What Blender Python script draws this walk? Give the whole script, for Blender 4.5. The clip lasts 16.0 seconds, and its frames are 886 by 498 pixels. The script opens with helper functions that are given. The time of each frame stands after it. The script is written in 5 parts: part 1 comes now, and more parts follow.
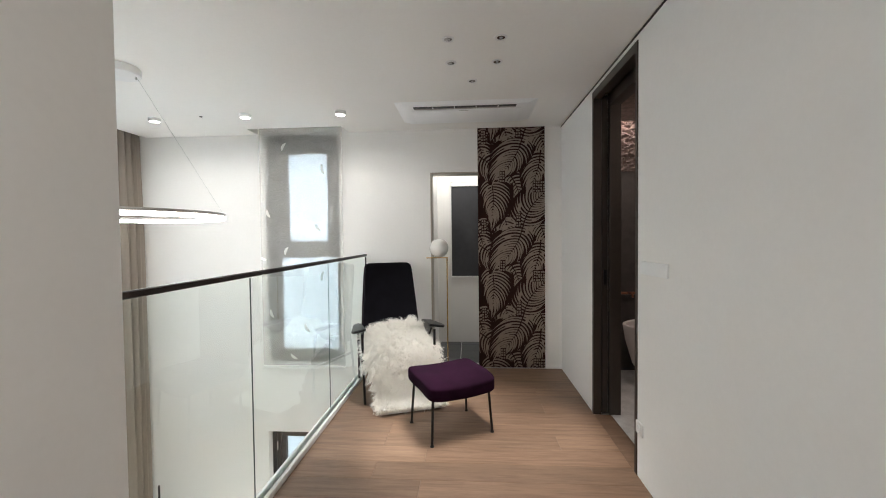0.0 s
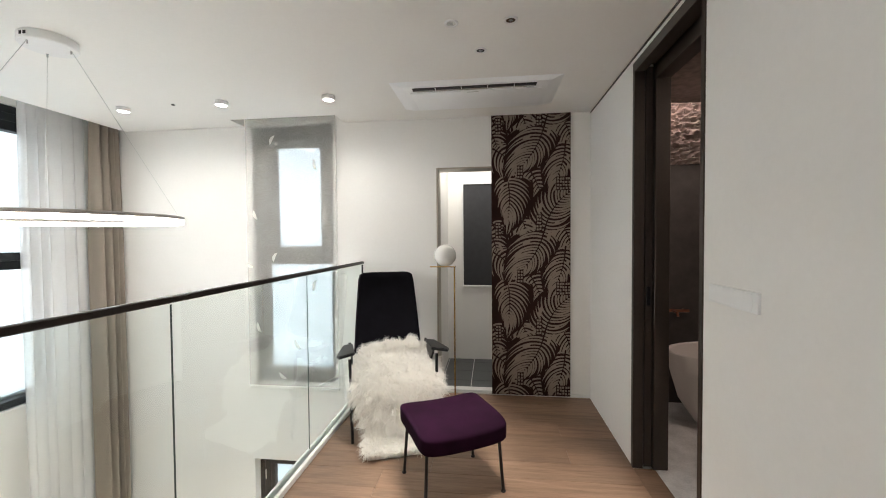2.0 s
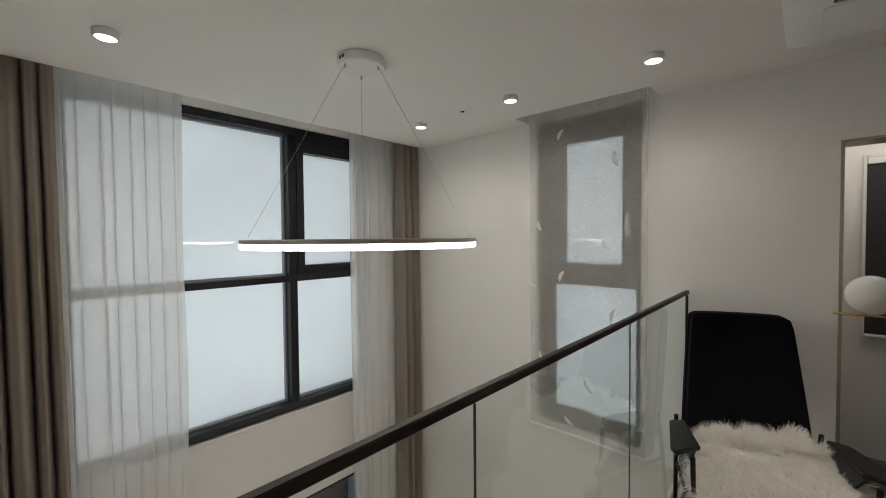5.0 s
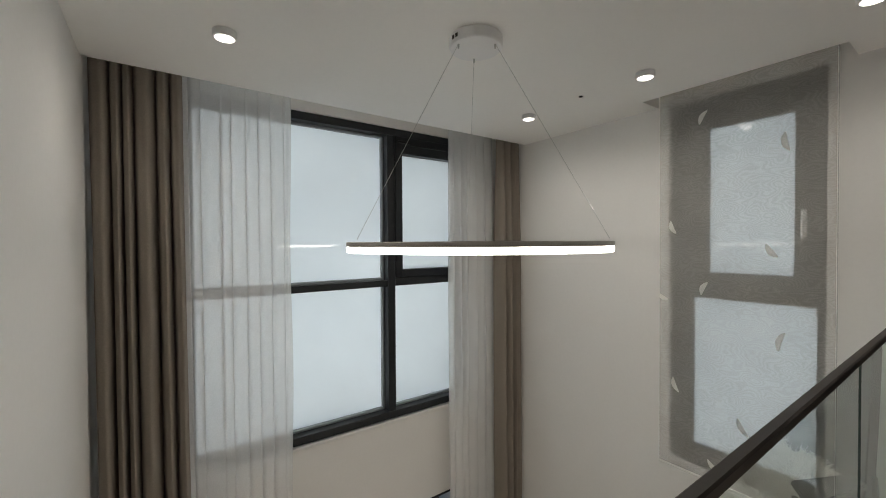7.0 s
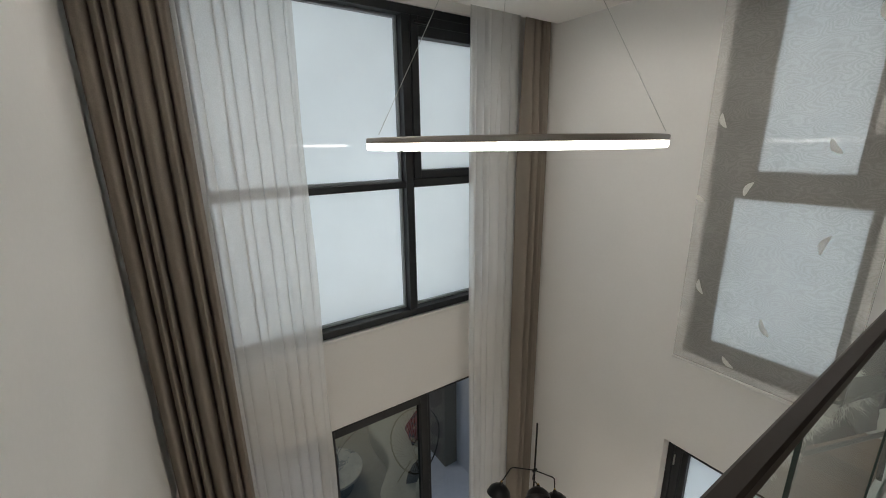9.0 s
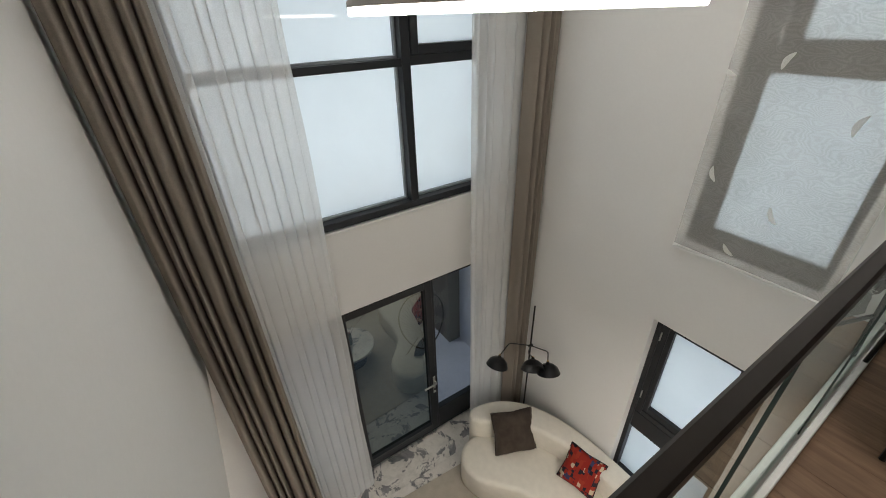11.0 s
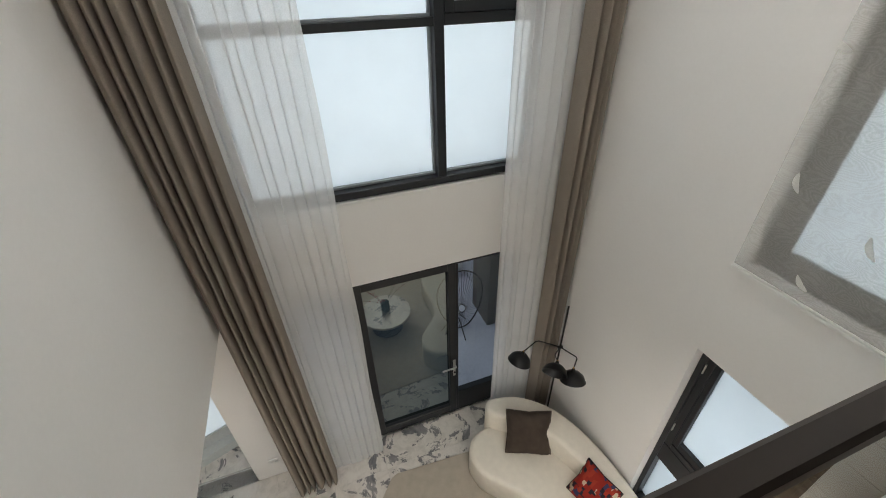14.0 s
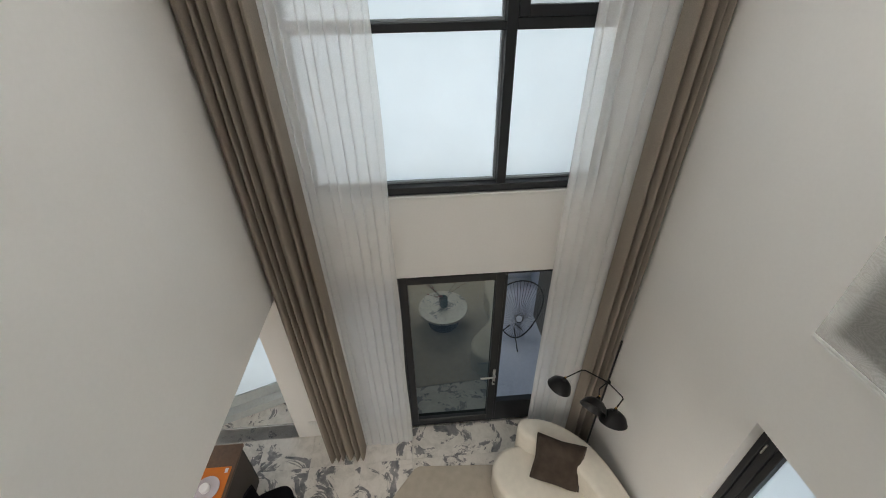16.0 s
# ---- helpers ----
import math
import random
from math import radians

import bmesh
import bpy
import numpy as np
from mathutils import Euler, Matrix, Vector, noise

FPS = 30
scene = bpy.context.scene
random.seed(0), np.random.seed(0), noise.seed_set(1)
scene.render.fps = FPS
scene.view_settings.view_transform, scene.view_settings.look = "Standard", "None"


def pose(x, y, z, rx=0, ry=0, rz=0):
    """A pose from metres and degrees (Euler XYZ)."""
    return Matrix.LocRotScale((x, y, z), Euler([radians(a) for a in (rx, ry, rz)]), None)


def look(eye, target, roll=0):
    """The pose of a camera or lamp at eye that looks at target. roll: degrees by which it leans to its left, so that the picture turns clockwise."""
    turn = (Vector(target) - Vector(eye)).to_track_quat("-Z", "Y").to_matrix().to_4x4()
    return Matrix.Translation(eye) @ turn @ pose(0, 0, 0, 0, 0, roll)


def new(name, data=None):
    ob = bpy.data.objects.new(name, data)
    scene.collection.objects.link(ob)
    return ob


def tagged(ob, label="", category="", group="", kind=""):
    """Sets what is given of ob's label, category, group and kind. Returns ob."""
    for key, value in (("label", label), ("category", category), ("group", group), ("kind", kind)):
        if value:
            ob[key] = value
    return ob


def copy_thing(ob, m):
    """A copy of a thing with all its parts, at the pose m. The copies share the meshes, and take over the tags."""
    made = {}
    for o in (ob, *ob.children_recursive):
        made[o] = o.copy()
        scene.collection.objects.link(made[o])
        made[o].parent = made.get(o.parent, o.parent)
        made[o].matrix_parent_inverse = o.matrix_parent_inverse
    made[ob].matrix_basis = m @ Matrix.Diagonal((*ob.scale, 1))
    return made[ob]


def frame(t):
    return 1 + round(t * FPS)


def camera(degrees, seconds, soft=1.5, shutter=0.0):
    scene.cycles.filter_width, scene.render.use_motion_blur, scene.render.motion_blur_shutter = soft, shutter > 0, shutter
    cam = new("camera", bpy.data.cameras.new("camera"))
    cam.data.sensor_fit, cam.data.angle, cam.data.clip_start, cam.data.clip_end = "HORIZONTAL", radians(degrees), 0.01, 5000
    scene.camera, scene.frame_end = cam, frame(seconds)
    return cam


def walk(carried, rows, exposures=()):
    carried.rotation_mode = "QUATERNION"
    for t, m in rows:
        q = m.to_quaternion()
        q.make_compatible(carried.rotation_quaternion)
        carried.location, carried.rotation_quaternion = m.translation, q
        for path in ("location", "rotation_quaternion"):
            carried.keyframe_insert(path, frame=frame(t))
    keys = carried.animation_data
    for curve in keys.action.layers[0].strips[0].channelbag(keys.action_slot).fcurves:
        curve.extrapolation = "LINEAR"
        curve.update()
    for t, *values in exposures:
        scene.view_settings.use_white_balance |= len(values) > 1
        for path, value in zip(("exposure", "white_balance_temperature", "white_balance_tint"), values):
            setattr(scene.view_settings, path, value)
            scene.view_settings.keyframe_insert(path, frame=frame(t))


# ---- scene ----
cam = camera(96.3, 16.0, soft=1.0)
PATH = [
    (0, (0.067, -0.038, 1.422), (-0.065, 1.957, 1.368), -0.6),
    (0.5, (0.117, 0.027, 1.427), (-0.036, 2.02, 1.371), -0.5),
    (1, (0.13, 0.194, 1.425), (-0.035, 2.186, 1.368), -0.5),
    (1.5, (0.136, 0.39, 1.457), (-0.051, 2.381, 1.401), -0.5),
    (2, (0.155, 0.557, 1.472), (-0.083, 2.542, 1.419), -0.4),
    (2.5, (0.161, 0.719, 1.515), (-0.269, 2.672, 1.46), -0.5),
    (3, (0.103, 0.82, 1.532), (-0.583, 2.698, 1.475), -0.5),
    (3.5, (-0.065, 0.912, 1.568), (-0.927, 2.716, 1.508), -0.5),
    (4, (-0.192, 0.986, 1.585), (-1.214, 2.704, 1.527), -0.6),
    (4.5, (-0.343, 1.088, 1.596), (-1.542, 2.688, 1.536), -0.9),
    (5, (-0.487, 1.2, 1.622), (-1.836, 2.675, 1.566), -0.5),
    (7.5, (-0.889, 1.267, 1.607), (-2.535, 2.402, 1.55), -0.5),
    (8, (-0.942, 1.246, 1.594), (-2.569, 2.394, 1.405), -0.3),
    (8.5, (-0.938, 1.278, 1.599), (-2.569, 2.38, 1.243), -0.5),
    (9, (-0.956, 1.279, 1.596), (-2.564, 2.352, 1.083), -0.7),
    (9.5, (-0.957, 1.266, 1.562), (-2.535, 2.309, 0.912), -0.5),
    (10, (-0.984, 1.277, 1.591), (-2.508, 2.282, 0.774), -0.8),
    (12.5, (-1.015, 1.58, 1.523), (-2.441, 2.401, 0.385), -1.6),
    (13, (-1.0, 1.688, 1.508), (-2.468, 2.432, 0.373), -1.5),
    (13.5, (-1.016, 1.778, 1.502), (-2.524, 2.441, 0.367), -1.6),
    (14, (-1.014, 1.918, 1.514), (-2.569, 2.464, 0.38), -1.6),
    (14.5, (-1.042, 1.993, 1.525), (-2.617, 2.46, 0.384), -1.4),
    (15, (-1.02, 2.123, 1.536), (-2.628, 2.458, 0.395), -1.4),
    (15.5, (-1.0, 2.23, 1.536), (-2.635, 2.429, 0.401), -1.4),
    (16, (-0.985, 2.284, 1.539), (-2.628, 2.395, 0.404), -1.1),
]
walk(cam, [(t, look(eye, target, roll)) for t, eye, target, roll in PATH],
     exposures=[(0, 0.43, 6200, 8.3), (1.0, 0.5, 6300, 8), (2.0, 0.52, 6400, 8.5), (2.5, 0.42, 6450, 8.5), (3.5, -0.15, 6500, 8.8), (4.5, -0.74, 6600, 9.0), (5.0, -0.93, 6750, 9.2), (7.5, -1.02, 6700, 9.2),
                (10.0, -0.92, 6600, 9.2), (12.5, -0.6, 6500, 9.2), (16.0, -0.65, 6500, 9.2)])

# ---- levels and planes of the plan ----
H = 2.6            # mezzanine ceiling
ZL = -3.4          # lower floor
ZB = -0.82         # underside of the mezzanine slab
XW, XE, XR = -4.0, 1.055, -1.06   # window wall, corridor wall, balustrade
YN, YS = 4.285, 0.95               # back wall, wall at the near end of the void

# ---- world and large lights ----
world = bpy.data.worlds.new("world")
scene.world = world
world.use_nodes = True
wn = world.node_tree
sky = wn.nodes.new("ShaderNodeTexSky")
sky.sky_type = "NISHITA"
sky.sun_disc = False
sky.sun_elevation, sky.sun_rotation = radians(14), radians(200)
wn.links.new(sky.outputs[0], wn.nodes["Background"].inputs[0])
wn.nodes["Background"].inputs[1].default_value = 0.15


def lamp(name, kind, m, power, color=(1, 1, 1), size=0.1, size_y=None, angle=60, blend=0.6):
    data = bpy.data.lights.new(name, kind)
    data.energy, data.color = power, color
    if kind == "AREA":
        data.shape, data.size, data.size_y = "RECTANGLE", size, size_y or size
    else:
        data.shadow_soft_size = size
    if kind == "SPOT":
        data.spot_size, data.spot_blend = radians(angle), blend
    ob = new(name, data)
    ob.matrix_world = m
    return ob


sun = bpy.data.lights.new("sun", "SUN")
sun.energy, sun.angle, sun.color = 0.9, radians(12), (1, 0.97, 0.93)
new("sun", sun).matrix_world = look((0, 0, 30), (8, 14, 0))
DAY = (0.94, 0.98, 1.0)
WARM = (1.0, 0.95, 0.89)
lamp("daylight_west", "AREA", look((-4.62, 2.6, 1.33), (0, 2.6, 1.33)), 116, DAY, 3.0, 3.0)
lamp("daylight_north", "AREA", look((-1.78, 4.95, 1.3), (-1.78, 0, 1.3)), 46, DAY, 1.2, 2.9)
lamp("daylight_north_low", "AREA", look((-1.78, 4.95, -1.9), (-1.78, 0, -1.9)), 42, DAY, 1.2, 2.5)
lamp("daylight_south_low", "AREA", look((-4.95, -0.9, -2.1), (0, -0.9, -2.1)), 58, DAY, 2.6, 2.4)
SPOTS = [(-0.048, 2.34), (0.264, 2.345), (-0.046, 2.66), (0.263, 2.667), (0.1, 2.98)]
# two of the five are turned towards the lounge chair
AIMS = [(-0.60, 3.40, 0.4), (0.264, 2.345, 0), (-0.52, 3.25, 0.2), (0.263, 2.667, 0), (0.1, 2.98, 0)]
for (sx, sy), aim in zip(SPOTS, AIMS):
    lamp("spot_lamp", "SPOT", look((sx, sy, H - 0.02), aim), 74, WARM, 0.014, angle=44, blend=0.5)
DOWN = [(-2.934, 3.61), (-2.015, 3.58), (-1.107, 3.58), (-2.91, 1.53)]
for sx, sy in DOWN:
    lamp("down_lamp", "SPOT", look((sx, sy, H - 0.045), (sx, sy, 0)), 25, WARM, 0.04, angle=172, blend=1.0)
lamp("back_room_lamp", "AREA", look((-0.1, 4.85, 2.5), (-0.1, 4.85, 0)), 8, (1, 0.95, 0.88), 0.8, 0.5)
# unseen fill, added to lift the tub and the bathroom floor
lamp("bathroom_fill", "AREA", look((1.9, 2.9, 2.5), (1.9, 3.4, 0)), 7, (1, 0.82, 0.7), 0.3, 0.3)
# unseen fill added behind the camera's start, evens out the corridor walls
lamp("corridor_fill", "AREA", look((0.1, -0.9, H - 0.01), (0.1, -0.9, 0)), 13, WARM, 0.5, 0.5)
# two unseen fills added under the slab to brighten the lower floor
lamp("lower_south_fill", "AREA", look((-1.2, -1.2, ZB - 0.03), (-1.2, -1.2, -3)), 60, WARM, 1.2, 1.2)
lamp("lower_north_fill", "AREA", look((-0.3, 2.6, ZB - 0.03), (-0.3, 2.6, -3)), 90, WARM, 1.0, 1.6)


# ---- materials ----
def material(name, rough=0.5, metal=0.0, base=(0.8, 0.8, 0.8), spec=0.5):
    m = bpy.data.materials.new(name)
    m.use_nodes = True
    b = m.node_tree.nodes["Principled BSDF"]
    b.inputs["Base Color"].default_value = (*base, 1)
    b.inputs["Roughness"].default_value = rough
    b.inputs["Metallic"].default_value = metal
    b.inputs["Specular IOR Level"].default_value = spec
    return m, m.node_tree, b


def node(nt, kind, **sets):
    n = nt.nodes.new(kind)
    for key, value in sets.items():
        n.inputs[key.replace("_", " ")].default_value = value
    return n


def coords(nt, scale=(1, 1, 1), world_space=True, shuffle=0.0):
    """Texture coordinates in metres, shifted by chance from object to object."""
    if world_space:
        src = nt.nodes.new("ShaderNodeNewGeometry").outputs["Position"]
    else:
        src = nt.nodes.new("ShaderNodeTexCoord").outputs["Object"]
    mp = nt.nodes.new("ShaderNodeMapping")
    mp.inputs["Scale"].default_value = scale
    nt.links.new(src, mp.inputs["Vector"])
    if shuffle:
        info = nt.nodes.new("ShaderNodeObjectInfo")
        mul = nt.nodes.new("ShaderNodeMath")
        mul.operation = "MULTIPLY"
        mul.inputs[1].default_value = shuffle
        nt.links.new(info.outputs["Random"], mul.inputs[0])
        nt.links.new(mul.outputs[0], mp.inputs["Location"])
    return mp.outputs[0]


def ramp(nt, fac, stops):
    r = nt.nodes.new("ShaderNodeValToRGB")
    e = r.color_ramp.elements
    while len(e) < len(stops):
        e.new(0.5)
    for el, (p, c) in zip(e, stops):
        el.position, el.color = p, (*c, 1)
    nt.links.new(fac, r.inputs[0])
    return r.outputs[0]


def bump(nt, b, height, strength, distance=0.01):
    bp = nt.nodes.new("ShaderNodeBump")
    bp.inputs["Strength"].default_value, bp.inputs["Distance"].default_value = strength, distance
    nt.links.new(height, bp.inputs["Height"])
    nt.links.new(bp.outputs[0], b.inputs["Normal"])


def plain(name, base, rough=0.5, metal=0.0, grain=60.0, vary=0.06, relief=0.1, spec=0.5, world_space=False, rvary=0.0):
    """A surface of one colour with a fine grain and a slow drift of tone."""
    m, nt, b = material(name, rough, metal, base, spec)
    co = coords(nt, world_space=world_space)
    n1 = node(nt, "ShaderNodeTexNoise", Scale=grain, Detail=4.0)
    n2 = node(nt, "ShaderNodeTexNoise", Scale=grain / 18, Detail=3.0)
    for n in (n1, n2):
        nt.links.new(co, n.inputs["Vector"])
    mix = nt.nodes.new("ShaderNodeMath")
    mix.operation = "ADD"
    nt.links.new(n1.outputs[0], mix.inputs[0])
    nt.links.new(n2.outputs[0], mix.inputs[1])
    half = nt.nodes.new("ShaderNodeMath")
    half.operation = "MULTIPLY"
    half.inputs[1].default_value = 0.5
    nt.links.new(mix.outputs[0], half.inputs[0])
    lo = tuple(c * (1 - vary) for c in base)
    hi = tuple(min(1, c * (1 + vary)) for c in base)
    nt.links.new(ramp(nt, half.outputs[0], [(0.3, lo), (0.7, hi)]), b.inputs["Base Color"])
    if relief:
        bump(nt, b, n1.outputs[0], relief, 0.004)
    return m


M_WALL = plain("wall_paint", (0.82, 0.805, 0.78), 0.62, grain=45, vary=0.018, relief=0.05, spec=0.35, world_space=True)
M_CEIL = plain("ceiling_paint", (0.90, 0.887, 0.86), 0.75, grain=40, vary=0.015, relief=0.04, spec=0.25, world_space=True)
M_TRIM = plain("white_trim", (0.80, 0.79, 0.77), 0.4, vary=0.02, relief=0.02)
M_BLACKFRAME = plain("dark_aluminium", (0.014, 0.016, 0.019), 0.4, 0.0, 120, 0.15, 0.03, spec=0.4)
M_BLACK = plain("black_metal", (0.012, 0.012, 0.013), 0.38, 0.4, 90, 0.15, 0.03)
M_BROWNFRAME = plain("dark_brown_frame", (0.045, 0.033, 0.026), 0.45, 0.1, 80, 0.18, 0.05)
M_RAIL = plain("rail_paint", (0.030, 0.023, 0.019), 0.5, 0.3, 80, 0.12, 0.03)
M_STEEL = plain("brushed_steel", (0.55, 0.55, 0.53), 0.32, 0.9, 90, 0.06, 0.04)
M_BRASS = plain("brass", (0.62, 0.40, 0.14), 0.25, 1.0, 60, 0.08, 0.02)
# blue cast of the outdoor daylight is mixed into this grey base colour
M_CONC = plain("terrace_concrete", (0.42, 0.45, 0.54), 0.85, 0, 30, 0.12, 0.3)


def wood_floor():
    m, nt, b = material("oak_planks", 0.48)
    co = coords(nt, (0.9, 11, 11), world_space=True, shuffle=37.0)
    n1 = node(nt, "ShaderNodeTexNoise", Scale=3.0, Detail=8.0, Roughness=0.62, Distortion=0.6)
    n2 = node(nt, "ShaderNodeTexNoise", Scale=16.0, Detail=5.0, Roughness=0.7)
    nt.links.new(co, n1.inputs["Vector"])
    nt.links.new(co, n2.inputs["Vector"])
    c1 = ramp(nt, n1.outputs[0], [(0.28, (0.165, 0.098, 0.060)), (0.5, (0.250, 0.157, 0.102)), (0.74, (0.315, 0.208, 0.140))])
    c2 = ramp(nt, n2.outputs[0], [(0.3, (0.72, 0.7, 0.68)), (0.62, (1, 1, 1))])
    mul = nt.nodes.new("ShaderNodeMixRGB")
    mul.blend_type = "MULTIPLY"
    mul.inputs[0].default_value = 0.6
    nt.links.new(c1, mul.inputs[1])
    nt.links.new(c2, mul.inputs[2])
    info = nt.nodes.new("ShaderNodeObjectInfo")
    tone = ramp(nt, info.outputs["Random"], [(0.0, (0.68, 0.66, 0.64)), (1.0, (1.08, 1.06, 1.04))])
    mul2 = nt.nodes.new("ShaderNodeMixRGB")
    mul2.blend_type = "MULTIPLY"
    mul2.inputs[0].default_value = 1.0
    nt.links.new(mul.outputs[0], mul2.inputs[1])
    nt.links.new(tone, mul2.inputs[2])
    nt.links.new(mul2.outputs[0], b.inputs["Base Color"])
    bump(nt, b, n2.outputs[0], 0.18, 0.003)
    return m


def marble():
    m, nt, b = material("blotched_marble", 0.3)
    co = coords(nt, (1, 1, 1), world_space=True, shuffle=23.0)
    n1 = node(nt, "ShaderNodeTexNoise", Scale=2.6, Detail=10.0, Roughness=0.66, Distortion=1.3)
    n2 = node(nt, "ShaderNodeTexNoise", Scale=7.0, Detail=8.0, Roughness=0.7, Distortion=0.5)
    nt.links.new(co, n1.inputs["Vector"])
    nt.links.new(co, n2.inputs["Vector"])
    base = ramp(nt, n2.outputs[0], [(0.3, (0.52, 0.49, 0.45)), (0.55, (0.70, 0.66, 0.61)), (0.8, (0.76, 0.73, 0.69))])
    dark = ramp(nt, n2.outputs[0], [(0.35, (0.10, 0.105, 0.115)), (0.6, (0.27, 0.26, 0.26)), (0.75, (0.5, 0.47, 0.45))])
    mask = ramp(nt, n1.outputs[0], [(0.545, (0, 0, 0)), (0.568, (1, 1, 1))])
    mix = nt.nodes.new("ShaderNodeMixRGB")
    nt.links.new(mask, mix.inputs[0])
    nt.links.new(base, mix.inputs[1])
    nt.links.new(dark, mix.inputs[2])
    nt.links.new(mix.outputs[0], b.inputs["Base Color"])
    return m


def frosted(tint=(0.92, 0.97, 1.0)):
    """Milky film on glass: it scatters daylight through and keeps a glassy face."""
    m = bpy.data.materials.new("frosted_glass")
    m.use_nodes = True
    nt = m.node_tree
    nt.nodes.remove(nt.nodes["Principled BSDF"])
    out = nt.nodes["Material Output"]
    tr = nt.nodes.new("ShaderNodeBsdfTranslucent")
    n1 = node(nt, "ShaderNodeTexNoise", Scale=1.3, Detail=3.0)
    nt.links.new(coords(nt), n1.inputs["Vector"])
    nt.links.new(ramp(nt, n1.outputs[0], [(0.3, tuple(c * 0.93 for c in tint)), (0.7, tint)]), tr.inputs["Color"])
    gl = nt.nodes.new("ShaderNodeBsdfGlossy")
    gl.inputs["Roughness"].default_value = 0.03
    fr = nt.nodes.new("ShaderNodeFresnel")
    fr.inputs[0].default_value = 1.75
    mix = nt.nodes.new("ShaderNodeMixShader")
    nt.links.new(fr.outputs[0], mix.inputs[0])
    nt.links.new(tr.outputs[0], mix.inputs[1])
    nt.links.new(gl.outputs[0], mix.inputs[2])
    nt.links.new(mix.outputs[0], out.inputs["Surface"])
    return m


def clear_glass(name, tint, gloss=1.5):
    """Thin clear sheet: passes light tinted, mirrors by its angle."""
    m = bpy.data.materials.new(name)
    m.use_nodes = True
    nt = m.node_tree
    nt.nodes.remove(nt.nodes["Principled BSDF"])
    out = nt.nodes["Material Output"]
    tr = nt.nodes.new("ShaderNodeBsdfTransparent")
    tr.inputs["Color"].default_value = (*tint, 1)
    gl = nt.nodes.new("ShaderNodeBsdfGlossy")
    gl.inputs["Roughness"].default_value = 0.0
    gl.inputs["Color"].default_value = (0.9, 1.0, 0.98, 1)
    fr = nt.nodes.new("ShaderNodeFresnel")
    fr.inputs[0].default_value = gloss
    mix = nt.nodes.new("ShaderNodeMixShader")
    nt.links.new(fr.outputs[0], mix.inputs[0])
    nt.links.new(tr.outputs[0], mix.inputs[1])
    nt.links.new(gl.outputs[0], mix.inputs[2])
    nt.links.new(mix.outputs[0], out.inputs["Surface"])
    return m


def glow(name, color, strength):
    m = bpy.data.materials.new(name)
    m.use_nodes = True
    nt = m.node_tree
    nt.nodes.remove(nt.nodes["Principled BSDF"])
    em = nt.nodes.new("ShaderNodeEmission")
    em.inputs[0].default_value, em.inputs[1].default_value = (*color, 1), strength
    nt.links.new(em.outputs[0], nt.nodes["Material Output"].inputs["Surface"])
    return m


def cloth(name, base, see=0.0, through_light=0.3, weave=900.0, moire=0.0):
    """Woven cloth: see = share of open weave, through_light = share that shines through, moire = strength of its watered figure."""
    m, nt, b = material(name, 0.9, 0, base, 0.15)
    co = coords(nt, (1, 1, 1), world_space=True)
    n1 = node(nt, "ShaderNodeTexNoise", Scale=weave / 6, Detail=3.0)
    n2 = node(nt, "ShaderNodeTexNoise", Scale=5.0, Detail=3.0)
    nt.links.new(co, n1.inputs["Vector"])
    nt.links.new(co, n2.inputs["Vector"])
    col = ramp(nt, n1.outputs[0], [(0.3, tuple(c * 0.9 for c in base)), (0.7, tuple(min(1, c * 1.07) for c in base))])
    if moire:
        # contour lines of a slow, flat noise, as two layers of weave draw them
        n3 = node(nt, "ShaderNodeTexNoise", Scale=1.0, Detail=1.5)
        nt.links.new(coords(nt, (5.0, 5.0, 11.0), world_space=True), n3.inputs["Vector"])
        mul, sine = nt.nodes.new("ShaderNodeMath"), nt.nodes.new("ShaderNodeMath")
        mul.operation, sine.operation = "MULTIPLY", "SINE"
        mul.inputs[1].default_value = 120.0
        nt.links.new(n3.outputs[0], mul.inputs[0])
        nt.links.new(mul.outputs[0], sine.inputs[0])
        lift = nt.nodes.new("ShaderNodeMapRange")
        lift.inputs["From Min"].default_value = -1.0
        lift.inputs["To Min"].default_value, lift.inputs["To Max"].default_value = 1 - moire, 1.0
        nt.links.new(sine.outputs[0], lift.inputs["Value"])
        figure = nt.nodes.new("ShaderNodeMixRGB")
        figure.blend_type = "MULTIPLY"
        figure.inputs[0].default_value = 1.0
        nt.links.new(col, figure.inputs[1])
        nt.links.new(lift.outputs[0], figure.inputs[2])
        col = figure.outputs[0]
    nt.links.new(col, b.inputs["Base Color"])
    bump(nt, b, n1.outputs[0], 0.12, 0.002)
    out = nt.nodes["Material Output"]
    tl = nt.nodes.new("ShaderNodeBsdfTranslucent")
    nt.links.new(col, tl.inputs["Color"])
    mix = nt.nodes.new("ShaderNodeMixShader")
    mix.inputs[0].default_value = through_light
    nt.links.new(b.outputs[0], mix.inputs[1])
    nt.links.new(tl.outputs[0], mix.inputs[2])
    last = mix.outputs[0]
    if see:
        tp = nt.nodes.new("ShaderNodeBsdfTransparent")
        mix2 = nt.nodes.new("ShaderNodeMixShader")
        r = nt.nodes.new("ShaderNodeMapRange")
        r.inputs["To Min"].default_value, r.inputs["To Max"].default_value = see * 0.9, min(1, see * 1.1)
        nt.links.new(n2.outputs[0], r.inputs["Value"])
        nt.links.new(r.outputs[0], mix2.inputs[0])
        nt.links.new(last, mix2.inputs[1])
        nt.links.new(tp.outputs[0], mix2.inputs[2])
        last = mix2.outputs[0]
    nt.links.new(last, out.inputs["Surface"])
    return m


